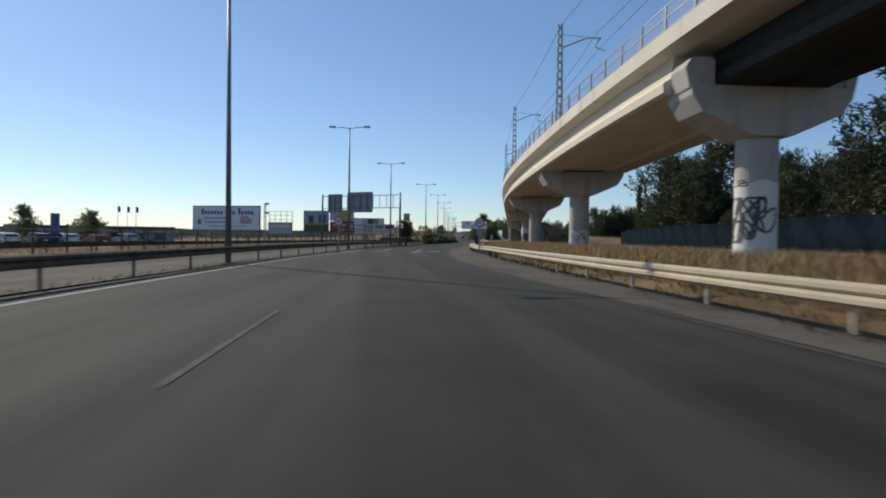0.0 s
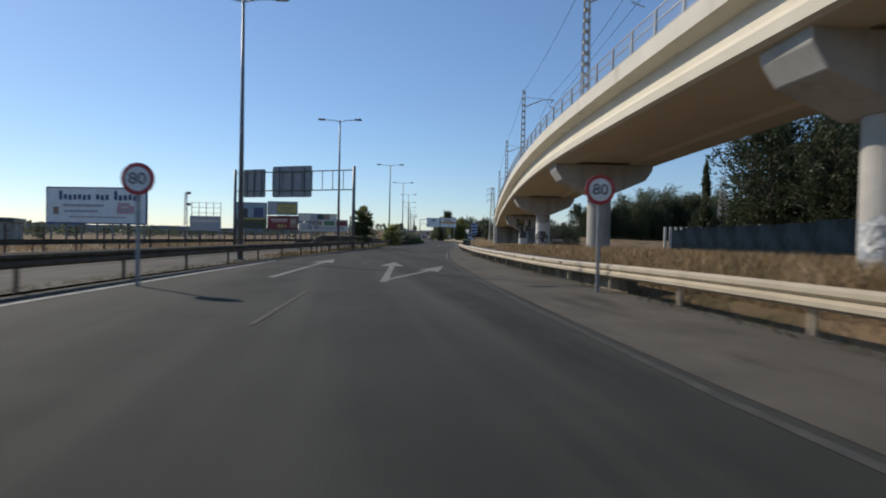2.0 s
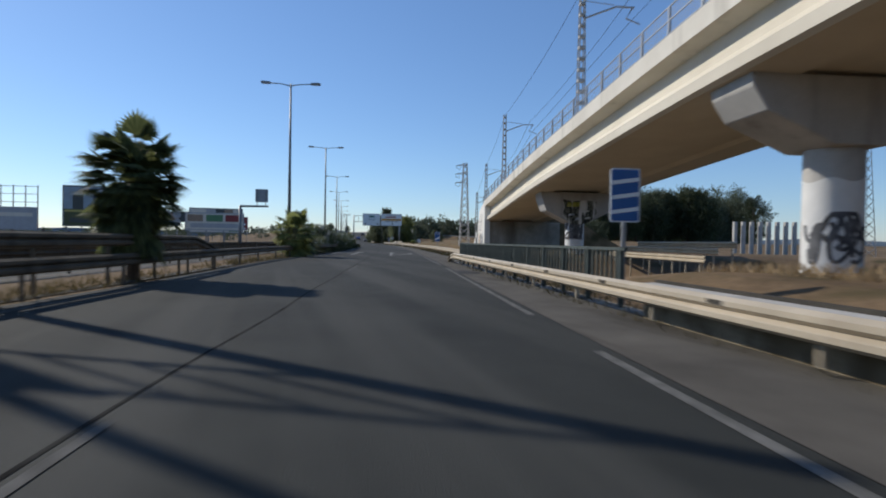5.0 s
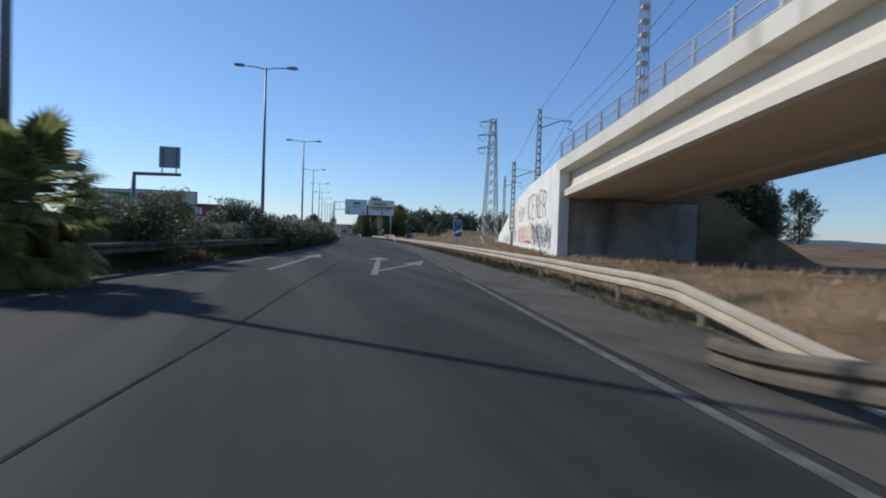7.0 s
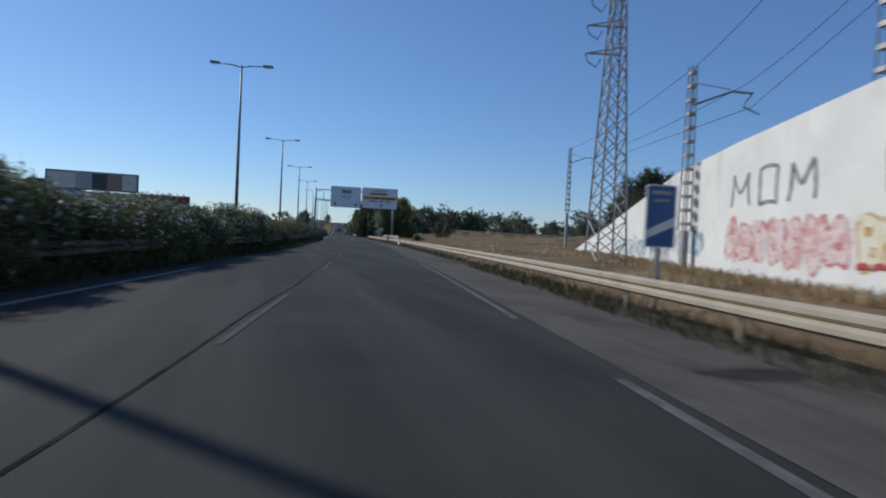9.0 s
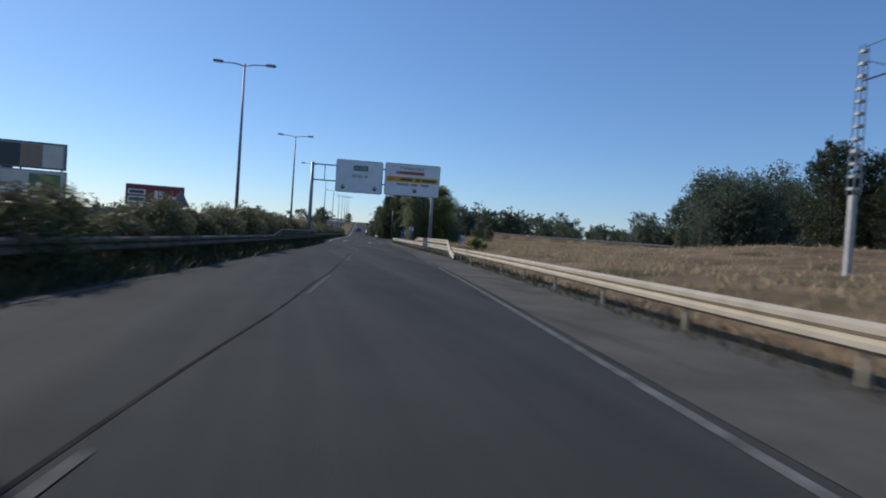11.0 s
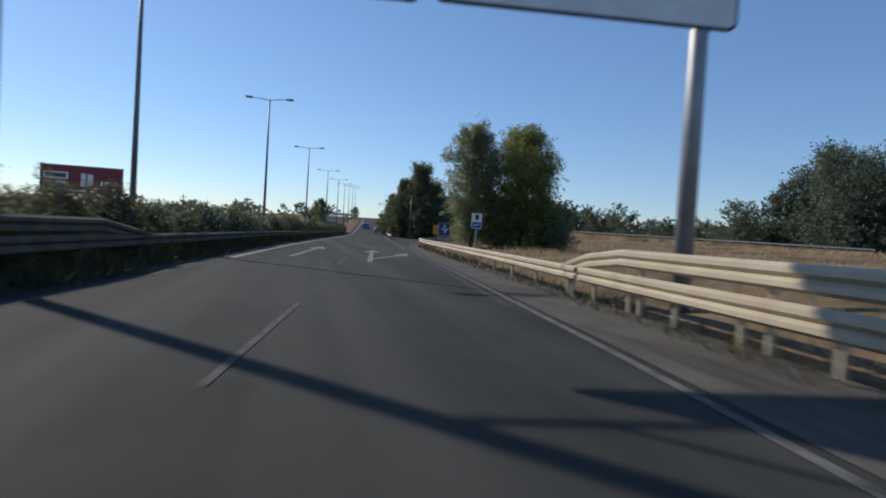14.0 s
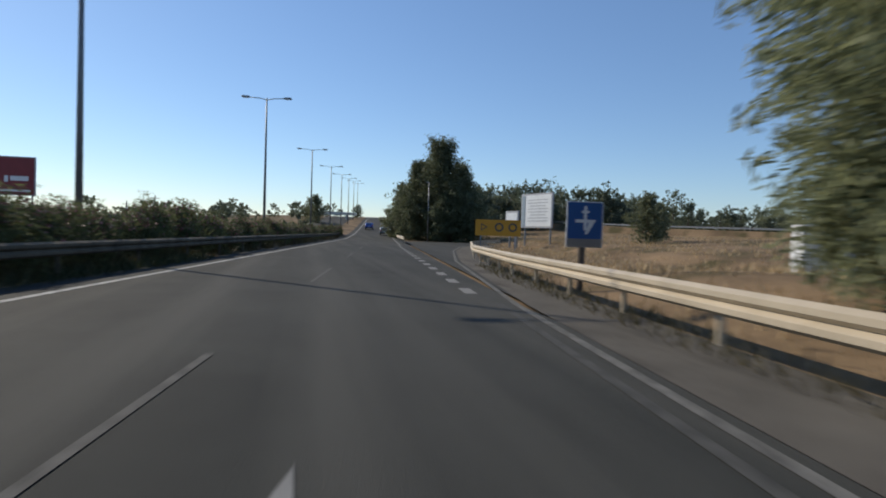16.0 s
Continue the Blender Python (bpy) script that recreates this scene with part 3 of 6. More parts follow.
viaduct = thing("viaduct", stand(60, 11.5, 7), "curved cream concrete railway viaduct on hammerhead piers", "viaduct")


def slab(s):
    d, z = soft(deck_edge, s), soft(deck_top, s)
    return [(d, z), (d, z - 0.62), (d + 0.32, z - 0.66), (d + 0.9, z - 0.74), (d + DECK_W - 0.9, z - 0.74), (d + DECK_W, z - 0.62), (d + DECK_W, z), (d + DECK_W - 0.25, z), (d + DECK_W - 0.3, z - 0.35), (d + 0.3, z - 0.35), (d + 0.25, z)]


def girder(s, inset=0.0):
    """A tall recessed web that flares out into a lower ledge."""
    d, z = soft(deck_edge, s), soft(deck_top, s)
    half = [(0.66, -0.7), (0.58, -1.42), (0.5, -1.56), (0.3, -1.68), (0.24, -1.74), (0.26, -2.06), (0.44, -2.14), (1.9, -2.16), (2.1, -2.02)]
    half = [(x + inset, h) for x, h in half]
    return [(d + x, z + h) for x, h in half] + [(d + DECK_W - x, z + h) for x, h in half[::-1]]


part("deck_slab", Geo().sweep(slab, SPAN), CONCRETE, viaduct, "cream concrete deck with a deep edge beam", plan=True)
# near-black colour for the girder of this one span
DARK_SPAN = material("near_black_girder", (0.012, 0.012, 0.012), (0.03, 0.03, 0.028), scale=0.6, rough=0.8)
part("girder", Geo().sweep(lambda s: girder(s, 1.25), runs(-80, 20.3, 1.8)), DARK_SPAN, viaduct, "near-black girder of the older span", plan=True)
part("girder", Geo().sweep(girder, runs(20.8, 133.4, 1.8)), GIRDER, viaduct, "wide cream box girder with a bulged lower flange", plan=True)
vinv = viaduct.matrix_basis.inverted()
RPOST = Geo().prism([(-0.04, 0), (0.04, 0), (0.03, 1.0), (-0.03, 1.0)], -0.05, 0.05).mesh("railing_post", STEEL)
for side in (0.12, DECK_W - 0.12):
    for h in (0.98, 0.55, 0.12):
        part("railing_bar", Geo().sweep(lambda s: [(soft(deck_edge, s) + side + 0.025 * math.cos(a), soft(deck_top, s) + h + 0.025 * math.sin(a)) for a in (0.8, 2.4, 3.9, 5.5)], SPAN), STEEL, viaduct, plan=True)
    for s in runs(-60, 133, 2.0):
        part("railing_post", RPOST, STEEL, viaduct, m=vinv @ stand(s, soft(deck_edge, s) + side, soft(deck_top, s) - 0.02))
MESH_WIRE = plain("railing_mesh_wire", (0.2, 0.22, 0.25), 0.5, 0.4)
wires = Geo()
for s in runs(-40, 133, 0.13):
    d, z = soft(deck_edge, s) + 0.12, soft(deck_top, s)
    wires.add([at(s - 0.016, d, z + 0.1), at(s + 0.016, d, z + 0.1), at(s + 0.016, d, z + 0.96), at(s - 0.016, d, z + 0.96)], [(0, 1, 2, 3)])
part("railing_infill", wires, MESH_WIRE, viaduct, "thin upright railing wires", plan=True, kind="stuff")


def pier(s, base, tag):
    """A round column with a hammerhead cap whose ends rise as ears beside the girder."""
    seat = soft(deck_top, s) - 2.12
    mid = soft(deck_edge, s) + DECK_W / 2 + (0.1 if s > 100 else 0.0)
    p = thing("bridge_pier", stand(s, mid, base), tag, "bridge pier", "viaduct piers")
    top = seat - base
    deep = 0.3 if s > 100 else 0.0
    half = [(0.72, top - 1.75 - deep), (2.55, top - 0.95 - deep), (2.95, top - 0.35), (3.05, top + 0.2), (2.7, top + 0.42), (2.62, top + 0.42), (2.62, top)]
    poly = half + [(-x, z) for x, z in half[::-1]]
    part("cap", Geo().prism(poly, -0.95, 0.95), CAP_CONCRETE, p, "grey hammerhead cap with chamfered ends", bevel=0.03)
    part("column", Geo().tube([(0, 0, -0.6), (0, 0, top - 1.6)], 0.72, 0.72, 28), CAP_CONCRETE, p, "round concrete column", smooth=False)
    for x in (-1.7, 1.7):
        part("bearing", Geo().box((x, 0, top + 0.03), (0.7, 0.9, 0.1)), RUBBER, p)
    return p


PIERS = [(-24, 0.5), (-1.5, 0.5), (20.3, 0.5), (42.6, 0.5), (64.9, 0.55), (88.2, 0.4), (112.2, -0.6)]
TAGS = ["concrete hammerhead pier under the viaduct"] * 2 + ["concrete pier with grey-white graffiti on its column", "pale concrete pier with faint scribbles on its column", "plain pale concrete hammerhead pier", "concrete pier with a graffiti band round its column", "concrete pier with a dark tag on its cap beside the underpass"]
piers = [pier(s, b, t) for (s, b), t in zip(PIERS, TAGS)]
piers[6].matrix_basis = piers[6].matrix_basis @ Matrix.Diagonal((0.88, 0.88, 1, 1))
for p in piers[:3]:
    top = max(v.co.z for v in p.children[0].data.vertices) - 0.42
    for k in (-1, 1):
        ear = [(k * x, top + z) for x, z in ((3.04, 0.22), (3.2, 0.95), (2.98, 1.3), (2.3, 1.34), (2.12, 1.2), (2.12, 0.02), (2.6, 0.01))]
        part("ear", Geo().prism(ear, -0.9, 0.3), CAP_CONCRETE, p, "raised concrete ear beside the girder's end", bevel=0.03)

# ---- abutment and ramp wall
wall_d = table((133.5, 9.5), (138, 10.0), (144, 10.8), (150, 11.85), (155, 12.8), (172.5, 15.4))
wall_top = table((133.5, 5.6), (138, 5.36), (144, 5.1), (150, 4.78), (155, 4.4), (172.5, 0.75))
# stained concrete, its whole tone lowered for the shade below the deck
ABUTMENT = material("stained_shade_darkened_concrete", (0.2, 0.185, 0.155), (0.42, 0.385, 0.33), scale=0.5, rough=0.95, bump=0.25, grain=12, spread=0.2, stains=(0.5, (0.12, 0.105, 0.085), 0.56, 0.78), spec=0.1)
ramp = thing("ramp_wall", stand(133.5, 9.5, 0), "whitewashed concrete ramp wall covered in graffiti", "retaining wall")
part("wall_face", Geo().sweep(lambda s: [(float(wall_d(s)), -0.3), (float(wall_d(s)), float(wall_top(s))), (float(wall_d(s)) + 0.45, float(wall_top(s))), (float(wall_d(s)) + 0.45, -0.3)], runs(133.5, 172.5, 0.5)), WHITEWASH, ramp, plan=True)
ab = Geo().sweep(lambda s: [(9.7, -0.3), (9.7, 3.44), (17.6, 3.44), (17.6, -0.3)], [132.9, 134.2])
part("abutment", ab, ABUTMENT, ramp, "stained concrete abutment with the girder's shade in its colour", plan=True)
part("corner_pillar", Geo().sweep(lambda s: [(9.42, -0.3), (9.42, 5.0), (10.0, 5.0), (10.0, -0.3)], [132.75, 133.6]), WHITEWASH, ramp, plan=True)
fill = Geo().sweep(lambda s: [(float(wall_d(s)) + 0.4, -0.3), (float(wall_d(s)) + 0.4, float(wall_top(s)) - 0.35), (float(wall_d(s)) + 7.6, float(wall_top(s)) - 0.35), (float(wall_d(s)) + 7.6 + 1.8 * float(wall_top(s)), -0.3)], runs(134.1, 172, 2))
single("rail_embankment", fill, EARTH, stand(150, 16, 0), "dry earth railway embankment behind the ramp wall", "embankment", kind="structure", plan=True)


# ---- overhead line masts on the viaduct and ramp
def rail_mast():
    m = thing("catenary_mast", Matrix(), "slim lattice steel overhead-line mast with a side arm", "catenary mast", "catenary masts")
    H = 6.4
    for i, (x, y) in enumerate(((-1, -1), (1, -1), (1, 1), (-1, 1))):
        part("leg", Geo().tube([(x * 0.17, y * 0.17, 0), (x * 0.1, y * 0.1, H)], 0.035, 0.03, 4), RUSTY, m)
    n = 12
    for k in range(n):
        z, r = H * (k + 0.5) / n, 0.17 - 0.07 * (k + 0.5) / n
        part("batten", Geo().box((0, 0, z), (2 * r + 0.04, 2 * r + 0.04, 0.12)), RUSTY, m)
    arm = part("arm", Geo().tube([(0.1, 0, 4.9), (1.7, 0, 5.55), (2.6, 0, 5.55)], 0.05, 0.045, 6), RUSTY, m)
    part("insulator", Geo().tube([(2.5, 0, 5.5), (2.2, 0, 5.0), (2.9, 0, 4.75)], 0.05, 0.03, 6), STEEL, arm)
    part("brace", Geo().tube([(0.1, 0, 5.75), (1.6, 0, 5.62)], 0.02, 0.02, 5), RUSTY, m)
    return m


MAST_S, MAST_D = 153.3, 12.15
MASTS = [(14, None), (36.0, None), (57.4, None), (79.0, None), (100.8, None), (123.5, None), (144.6, 11.7), (MAST_S, MAST_D), (186, 20)]
mast0 = None
tips = []
for s0, d0 in MASTS:
    d = d0 if d0 else soft(deck_edge, s0) + 0.45
    z = soft(deck_top, s0) if s0 < 133 else float(wall_top(min(s0, 172))) - 0.1
    z = {144.6: 4.8, MAST_S: 1.9, 186: 4.2}.get(s0, z)
    if mast0 is None:
        mast0 = rail_mast()
        mast0.matrix_basis = stand(s0, d, z)
    else:
        m = copy_thing(mast0, stand(s0, d, z))
        if s0 > 133:
            part("lower_mast", Geo().box((0, 0, -2.5), (0.24, 0.24, 5.0)), RUSTY, m, "plain steel foot of the mast")
    tips.append((s0, d, z))
for off, h, nm, lab in ((2.55, 5.0, "contact_wire", "thin railway contact wire"), (0.0, 6.3, "earth_wire", "thin wire strung between the mast tops"), (2.3, 5.9, "messenger_wire", "thin sagging railway messenger wire")):
    line = thing(nm, stand(60, 9, 8), lab, "cable", "railway wires")
    for (sa, da, za), (sb, db, zb) in zip(tips, tips[1:]):
        a, b = at(sa, da + off, za + h), at(sb, db + off, zb + h)
        g = Geo().tube([a.lerp(b, k / 6) - Vector((0, 0, 0.35 * (1 - (k / 3 - 1) ** 2) * (h != 5.0))) for k in range(7)], 0.014, n=4)
        part("wire_span", g, BLACK, line, plan=True)


# ---- power pylons
def pylon(h, w0, w1, arms, label):
    p = thing("pylon", Matrix(), label, "pylon", "pylons")
    cs = ((-1, -1), (1, -1), (1, 1), (-1, 1))
    for x, y in cs:
        part("leg", Geo().tube([(x * w0, y * w0, 0), (x * w1, y * w1, h)], 0.055, 0.045, 4), RUSTY, p)
    n = 13
    for k in range(n):
        z0, z1 = h * k / n, h * (k + 1) / n
        r0, r1 = w0 + (w1 - w0) * k / n, w0 + (w1 - w0) * (k + 1) / n
        for (xa, ya), (xb, yb) in zip(cs, cs[1:] + cs[:1]):
            part("brace", Geo().tube([(xa * r0, ya * r0, z0), (xb * r1, yb * r1, z1)], 0.028, n=4), RUSTY, p)
            part("brace", Geo().tube([(xb * r0, yb * r0, z0), (xa * r1, ya * r1, z1)], 0.028, n=4), RUSTY, p)
    for z, ln in arms:
        arm = part("cross_arm", Geo().tube([(w1, 0, z + 0.1), (-ln, 0, z)], 0.06, 0.04, 4).tube([(w1, 0, z + 0.45), (-ln, 0, z)], 0.04, 0.03, 4), RUSTY, p)
        part("insulator", Geo().tube([(-ln, 0, z), (-ln + 0.1, 0, z - 0.35), (-ln + 0.55, 0, z - 0.6), (-ln + 0.75, 0, z - 0.2)], 0.035, n=5), STEEL, arm)
    return p


pylon(12.7, 0.72, 0.26, ((12.3, 1.35), (11.0, 1.5), (9.7, 1.5)), "grey lattice steel power pylon before the ramp wall").matrix_basis = stand(158.2, 11.2, 0.4)
far_pylon = pylon(12.5, 0.8, 0.3, ((12.2, 1.2), (11.0, 1.4), (9.8, 1.4)), "far lattice power pylon in the field")
far_pylon.matrix_basis = stand(128.4, 48.3, 0.3)


# ---- sign gantries
def ladder_beam(parent, x0, x1, z0, z1, cells, y=0.0, r=0.055):
    part("top_chord", Geo().tube([(x0, y, z1), (x1, y, z1)], r, n=8), LAMP_STEEL, parent)
    part("bottom_chord", Geo().tube([(x0, y, z0), (x1, y, z0)], r, n=8), LAMP_STEEL, parent)
    for x in runs(x0, x1, (x1 - x0) / cells):
        part("strut", Geo().tube([(x, y, z0), (x, y, z1)], r * 0.7, n=6), LAMP_STEEL, parent)


def rounded(w, h, r=0.18, n=5):
    pts = []
    for cx, cz, a0 in ((w / 2 - r, h / 2 - r, 0), (-w / 2 + r, h / 2 - r, 90), (-w / 2 + r, -h / 2 + r, 180), (w / 2 - r, -h / 2 + r, 270)):
        pts += [(cx + r * math.cos(radians(a0 + 90 * k / n)), cz + r * math.sin(radians(a0 + 90 * k / n))) for k in range(n + 1)]
    return pts


def sign_panel(parent, name, x, z, w, h, y, mat, border, label, back=None):
    p = part(name, Geo().prism([(x + a, z + b) for a, b in rounded(w, h)], y, y + 0.06), border, parent, label)
    part("sheeting", Geo().prism([(x + a, z + b) for a, b in rounded(w - 0.1, h - 0.1, 0.14)], y - 0.006, y + 0.02), mat, p)
    return p


g1 = thing("sign_gantry", stand(86.0, -13.0, 0, -19), "grey steel sign gantry over the opposite carriageway, seen from behind", "sign gantry", "gantries")
for x in (-7.9, 6.35):
    part("post", Geo().tube([(x, 0, -0.2), (x, 0, 8.0)], 0.17, 0.15, 10), LAMP_STEEL, g1, smooth=True)
ladder_beam(g1, -7.9, 6.35, 5.75, 7.65, 12)
for x, w, z, h in ((-5.55, 2.75, 6.55, 2.9), (-0.9, 4.7, 6.65, 3.15)):
    p = part("sign_panel", Geo().prism([(x + a, z + b) for a, b in rounded(w, h)], 0.12, 0.18), SIGN_BACK, g1, "grey aluminium back of a sign")
    for k in runs(z - h / 2 + 0.15, z + h / 2 - 0.15, 0.16):
        part("rib", Geo().box((x, 0.115, k), (w - 0.25, 0.02, 0.035)), SIGN_BACK, p)
    for k in (-0.32, 0, 0.32):
        part("bracket", Geo().box((x + k * w, 0.07, z), (0.08, 0.08, h - 0.1)), LAMP_STEEL, p)

g2 = thing("sign_gantry", stand(218.6, 0, 0, 0), "grey steel sign gantry spanning the carriageway with two white panels", "sign gantry", "gantries")
for x in (-6.25, 5.25):
    part("post", Geo().tube([(x, 0.1, -0.2), (x, 0.1, 7.6)], 0.17, 0.15, 10), STEEL, g2, smooth=True)
ladder_beam(g2, -6.25, 5.25, 5.95, 7.42, 10, 0.1, 0.06)
pl = sign_panel(g2, "sign_panel", -1.85, 6.5, 4.4, 3.08, -0.06, SIGN_WHITE, BLACK, "white direction panel with a green road shield")
part("road_shield", Geo().box((-1.75, -0.075, 7.3), (1.35, 0.012, 0.48)), GREEN, pl, "green road-number plate")
lettering("A-376", 0.4, SIGN_WHITE, pl, Matrix.Translation((-1.75, -0.083, 7.3)) @ FACE, stretch=1.15)
lettering("SEVILLA", 0.42, BLACK, pl, Matrix.Translation((-1.8, -0.07, 6.55)) @ FACE, stretch=1.05)


def down_arrow(parent, x, z, turn):
    m = Matrix.Translation((x, -0.07, z)) @ Matrix.Rotation(radians(turn), 4, "Y")
    part("arrow", Geo().prism([(-0.05, 0.26), (0.05, 0.26), (0.05, 0.0), (0.2, 0.08), (0.2, -0.04), (0, -0.26), (-0.2, -0.04), (-0.2, 0.08), (-0.05, 0.0)], -0.008, 0.0), BLACK, parent, m=m)


down_arrow(pl, -3.35, 5.45, 0)
down_arrow(pl, -0.35, 5.45, 0)
pr_ = sign_panel(g2, "sign_panel", 3.2, 6.55, 5.3, 3.08, -0.06, SIGN_WHITE, BLACK, "white exit panel with an orange band")
lettering("Montequinto", 0.42, BLACK, pr_, Matrix.Translation((3.1, -0.07, 7.68)) @ FACE, stretch=1.05)
part("plate", Geo().box((3.05, -0.072, 7.22), (2.5, 0.012, 0.3)), BROWN_RED, pr_, "brown-red destination plate")
part("plate", Geo().box((1.72, -0.074, 7.22), (0.3, 0.014, 0.3)), STEEL, pr_)
part("band", Geo().box((3.2, -0.072, 6.58), (5.0, 0.012, 0.5)), ORANGE, pr_, "orange destination band")
lettering("univ.", 0.36, BLACK, pr_, Matrix.Translation((1.25, -0.082, 6.6)) @ FACE)
for x, w in ((2.6, 1.15), (3.75, 0.45), (4.8, 1.35)):
    part("bar", Geo().box((x, -0.08, 6.58), (w, 0.01, 0.2)), BLACK, pr_)
for x, w in ((2.3, 1.2), (3.4, 0.7), (4.4, 0.8)):
    part("bar", Geo().box((x, -0.072, 6.12), (w, 0.01, 0.22)), SIGN_BACK, pr_)
down_arrow(pr_, 3.45, 5.55, -40)


# ---- road signs
def round_sign(m, label, group="speed signs"):
    p = thing("speed_limit_sign", m, label, "road sign", group)
    part("post", Geo().box((0, 0.05, 0.95), (0.08, 0.05, 2.1)), STEEL, p)
    disc = part("disc", Geo().tube([(0, 0.0, 2.34), (0, 0.03, 2.34)], 0.36, n=36), RED, p, "red rim")
    part("face", Geo().tube([(0, -0.006, 2.34), (0, 0.0, 2.34)], 0.27, n=36), SIGN_WHITE, disc)
    lettering("80", 0.36, BLACK, disc, Matrix.Translation((0, -0.01, 2.335)) @ FACE, stretch=1.1)


round_sign(stand(42.6, 4.9, 0.1), "round red-rimmed speed limit sign behind the shoulder rail")
round_sign(stand(42.4, -5.68, 0.05), "round red-rimmed speed limit sign beside the median rail")


def plate_sign(name, m, w, h, z0, base, label, foot=None, group="blue signs"):
    p = thing(name, m, label, "road sign", group)
    part("post", Geo().box((0, 0.05, z0 / 2 - 0.2), (0.08, 0.06, z0 + 0.6)), STEEL, p)
    face = part("plate", Geo().prism([(a, z0 + h / 2 + b) for a, b in rounded(w, h, 0.05)], 0.0, 0.025), SIGN_WHITE, p, "white-edged plate")
    part("sheeting", Geo().prism([(a, z0 + h / 2 + b) for a, b in rounded(w - 0.05, h - 0.05, 0.04)], -0.005, 0.01), base, face)
    return p, face


p, f = plate_sign("direction_sign", stand(143, 5.42, 0), 0.62, 1.2, 1.2, BLUE, "tall blue direction plate with a white diagonal stripe")
part("stripe", Geo().prism([(-0.28, 1.36), (0.28, 1.62), (0.28, 1.8), (-0.28, 1.52)], -0.009, 0.0), SIGN_WHITE, f)
part("bar", Geo().box((0, -0.008, 2.25), (0.4, 0.006, 0.07)), SIGN_BACK, f)
part("bar", Geo().box((0, -0.008, 2.1), (0.3, 0.006, 0.05)), SIGN_BACK, f)
p, f = plate_sign("direction_sign", stand(85.0, 4.72, 0), 0.62, 1.1, 1.66, BLUE, "blue direction plate with white marks beside the guardrail")
for z in (2.5, 2.2, 1.9):
    part("stripe", Geo().prism([(-0.28, z - 0.08), (0.28, z), (0.28, z + 0.08), (-0.28, z)], -0.009, 0.0), SIGN_WHITE, f)
p, f = plate_sign("junction_sign", stand(254.6, 5.2, 0.1), 0.98, 1.2, 0.85, BLUE, "blue junction sign with a white lane diagram and grey strip")
part("diagram", Geo().prism([(-0.03, 1.3), (0.05, 1.3), (0.05, 1.93), (-0.03, 1.93)], -0.009, 0.0), SIGN_WHITE, f)
part("diagram", Geo().box((0.01, -0.008, 1.78), (0.2, 0.006, 0.06)), SIGN_WHITE, f)
part("diagram", Geo().prism([(-0.26, 1.58), (0.3, 1.58), (0.08, 1.2), (0.0, 1.2), (0.1, 1.5), (-0.26, 1.5)], -0.0095, 0.0), SIGN_WHITE, f)
part("strip", Geo().box((0, -0.006, 0.97), (0.92, 0.012, 0.22)), SIGN_BACK, f, "grey lower strip")
p, f = plate_sign("parking_sign", stand(238.4, 4.95, 0.05), 0.54, 0.78, 1.58, SIGN_WHITE, "white information sign with a blue lower field on a post")
part("field", Geo().box((0, -0.007, 1.76), (0.48, 0.008, 0.3)), BLUE, f, "blue lower field")
part("pictogram", Geo().prism([(-0.1, 2.28), (0.1, 2.28), (0.12, 2.12), (0.05, 2.0), (-0.05, 2.02), (-0.1, 2.12)], -0.009, 0.0), BLACK, f)
part("pictogram", Geo().prism([(-0.15, 1.7), (0.18, 1.8), (0.18, 1.84), (-0.15, 1.75)], -0.013, 0.0), SIGN_WHITE, f)
# ---- plants
LEAF_WILLOW = leaf_material("grey_green_leaves", (0.085, 0.107, 0.056), (0.31, 0.335, 0.19), 0.5)
LEAF_YELLOW = leaf_material("yellow_green_leaves", (0.13, 0.15, 0.055), (0.52, 0.52, 0.17), 0.58)
LEAF_EUC = leaf_material("eucalyptus_leaves", (0.075, 0.092, 0.052), (0.21, 0.225, 0.125), 0.45)
LEAF_PINE = leaf_material("pine_needles", (0.03, 0.042, 0.021), (0.09, 0.106, 0.05), 0.3)
# far leaves lightened and greyed: distance haze is mixed into this green
LEAF_FAR = leaf_material("haze_paled_leaves", (0.09, 0.112, 0.075), (0.2, 0.225, 0.145), 0.42)
LEAF_OLE = leaf_material("oleander_leaves", (0.052, 0.068, 0.03), (0.18, 0.195, 0.085), 0.42)
LEAF_PALM_DARK = leaf_material("dark_palm_fronds", (0.048, 0.062, 0.026), (0.17, 0.192, 0.075), 0.45)
LEAF_PALM = leaf_material("palm_fronds", (0.095, 0.112, 0.04), (0.38, 0.4, 0.145), 0.55)
PETAL = plain("white_petals", (0.72, 0.68, 0.6), 0.6)
PINK = plain("dull_pink_petals", (0.4, 0.15, 0.17), 0.6)
STRAW = leaf_material("dry_grass_blades", (0.23, 0.155, 0.078), (0.53, 0.39, 0.22), 0.3)
WEED = leaf_material("verge_weeds", (0.04, 0.04, 0.018), (0.17, 0.13, 0.055), 0.3)

WEED_DARK = leaf_material("green_verge_weeds", (0.03, 0.038, 0.016), (0.1, 0.105, 0.045), 0.3)


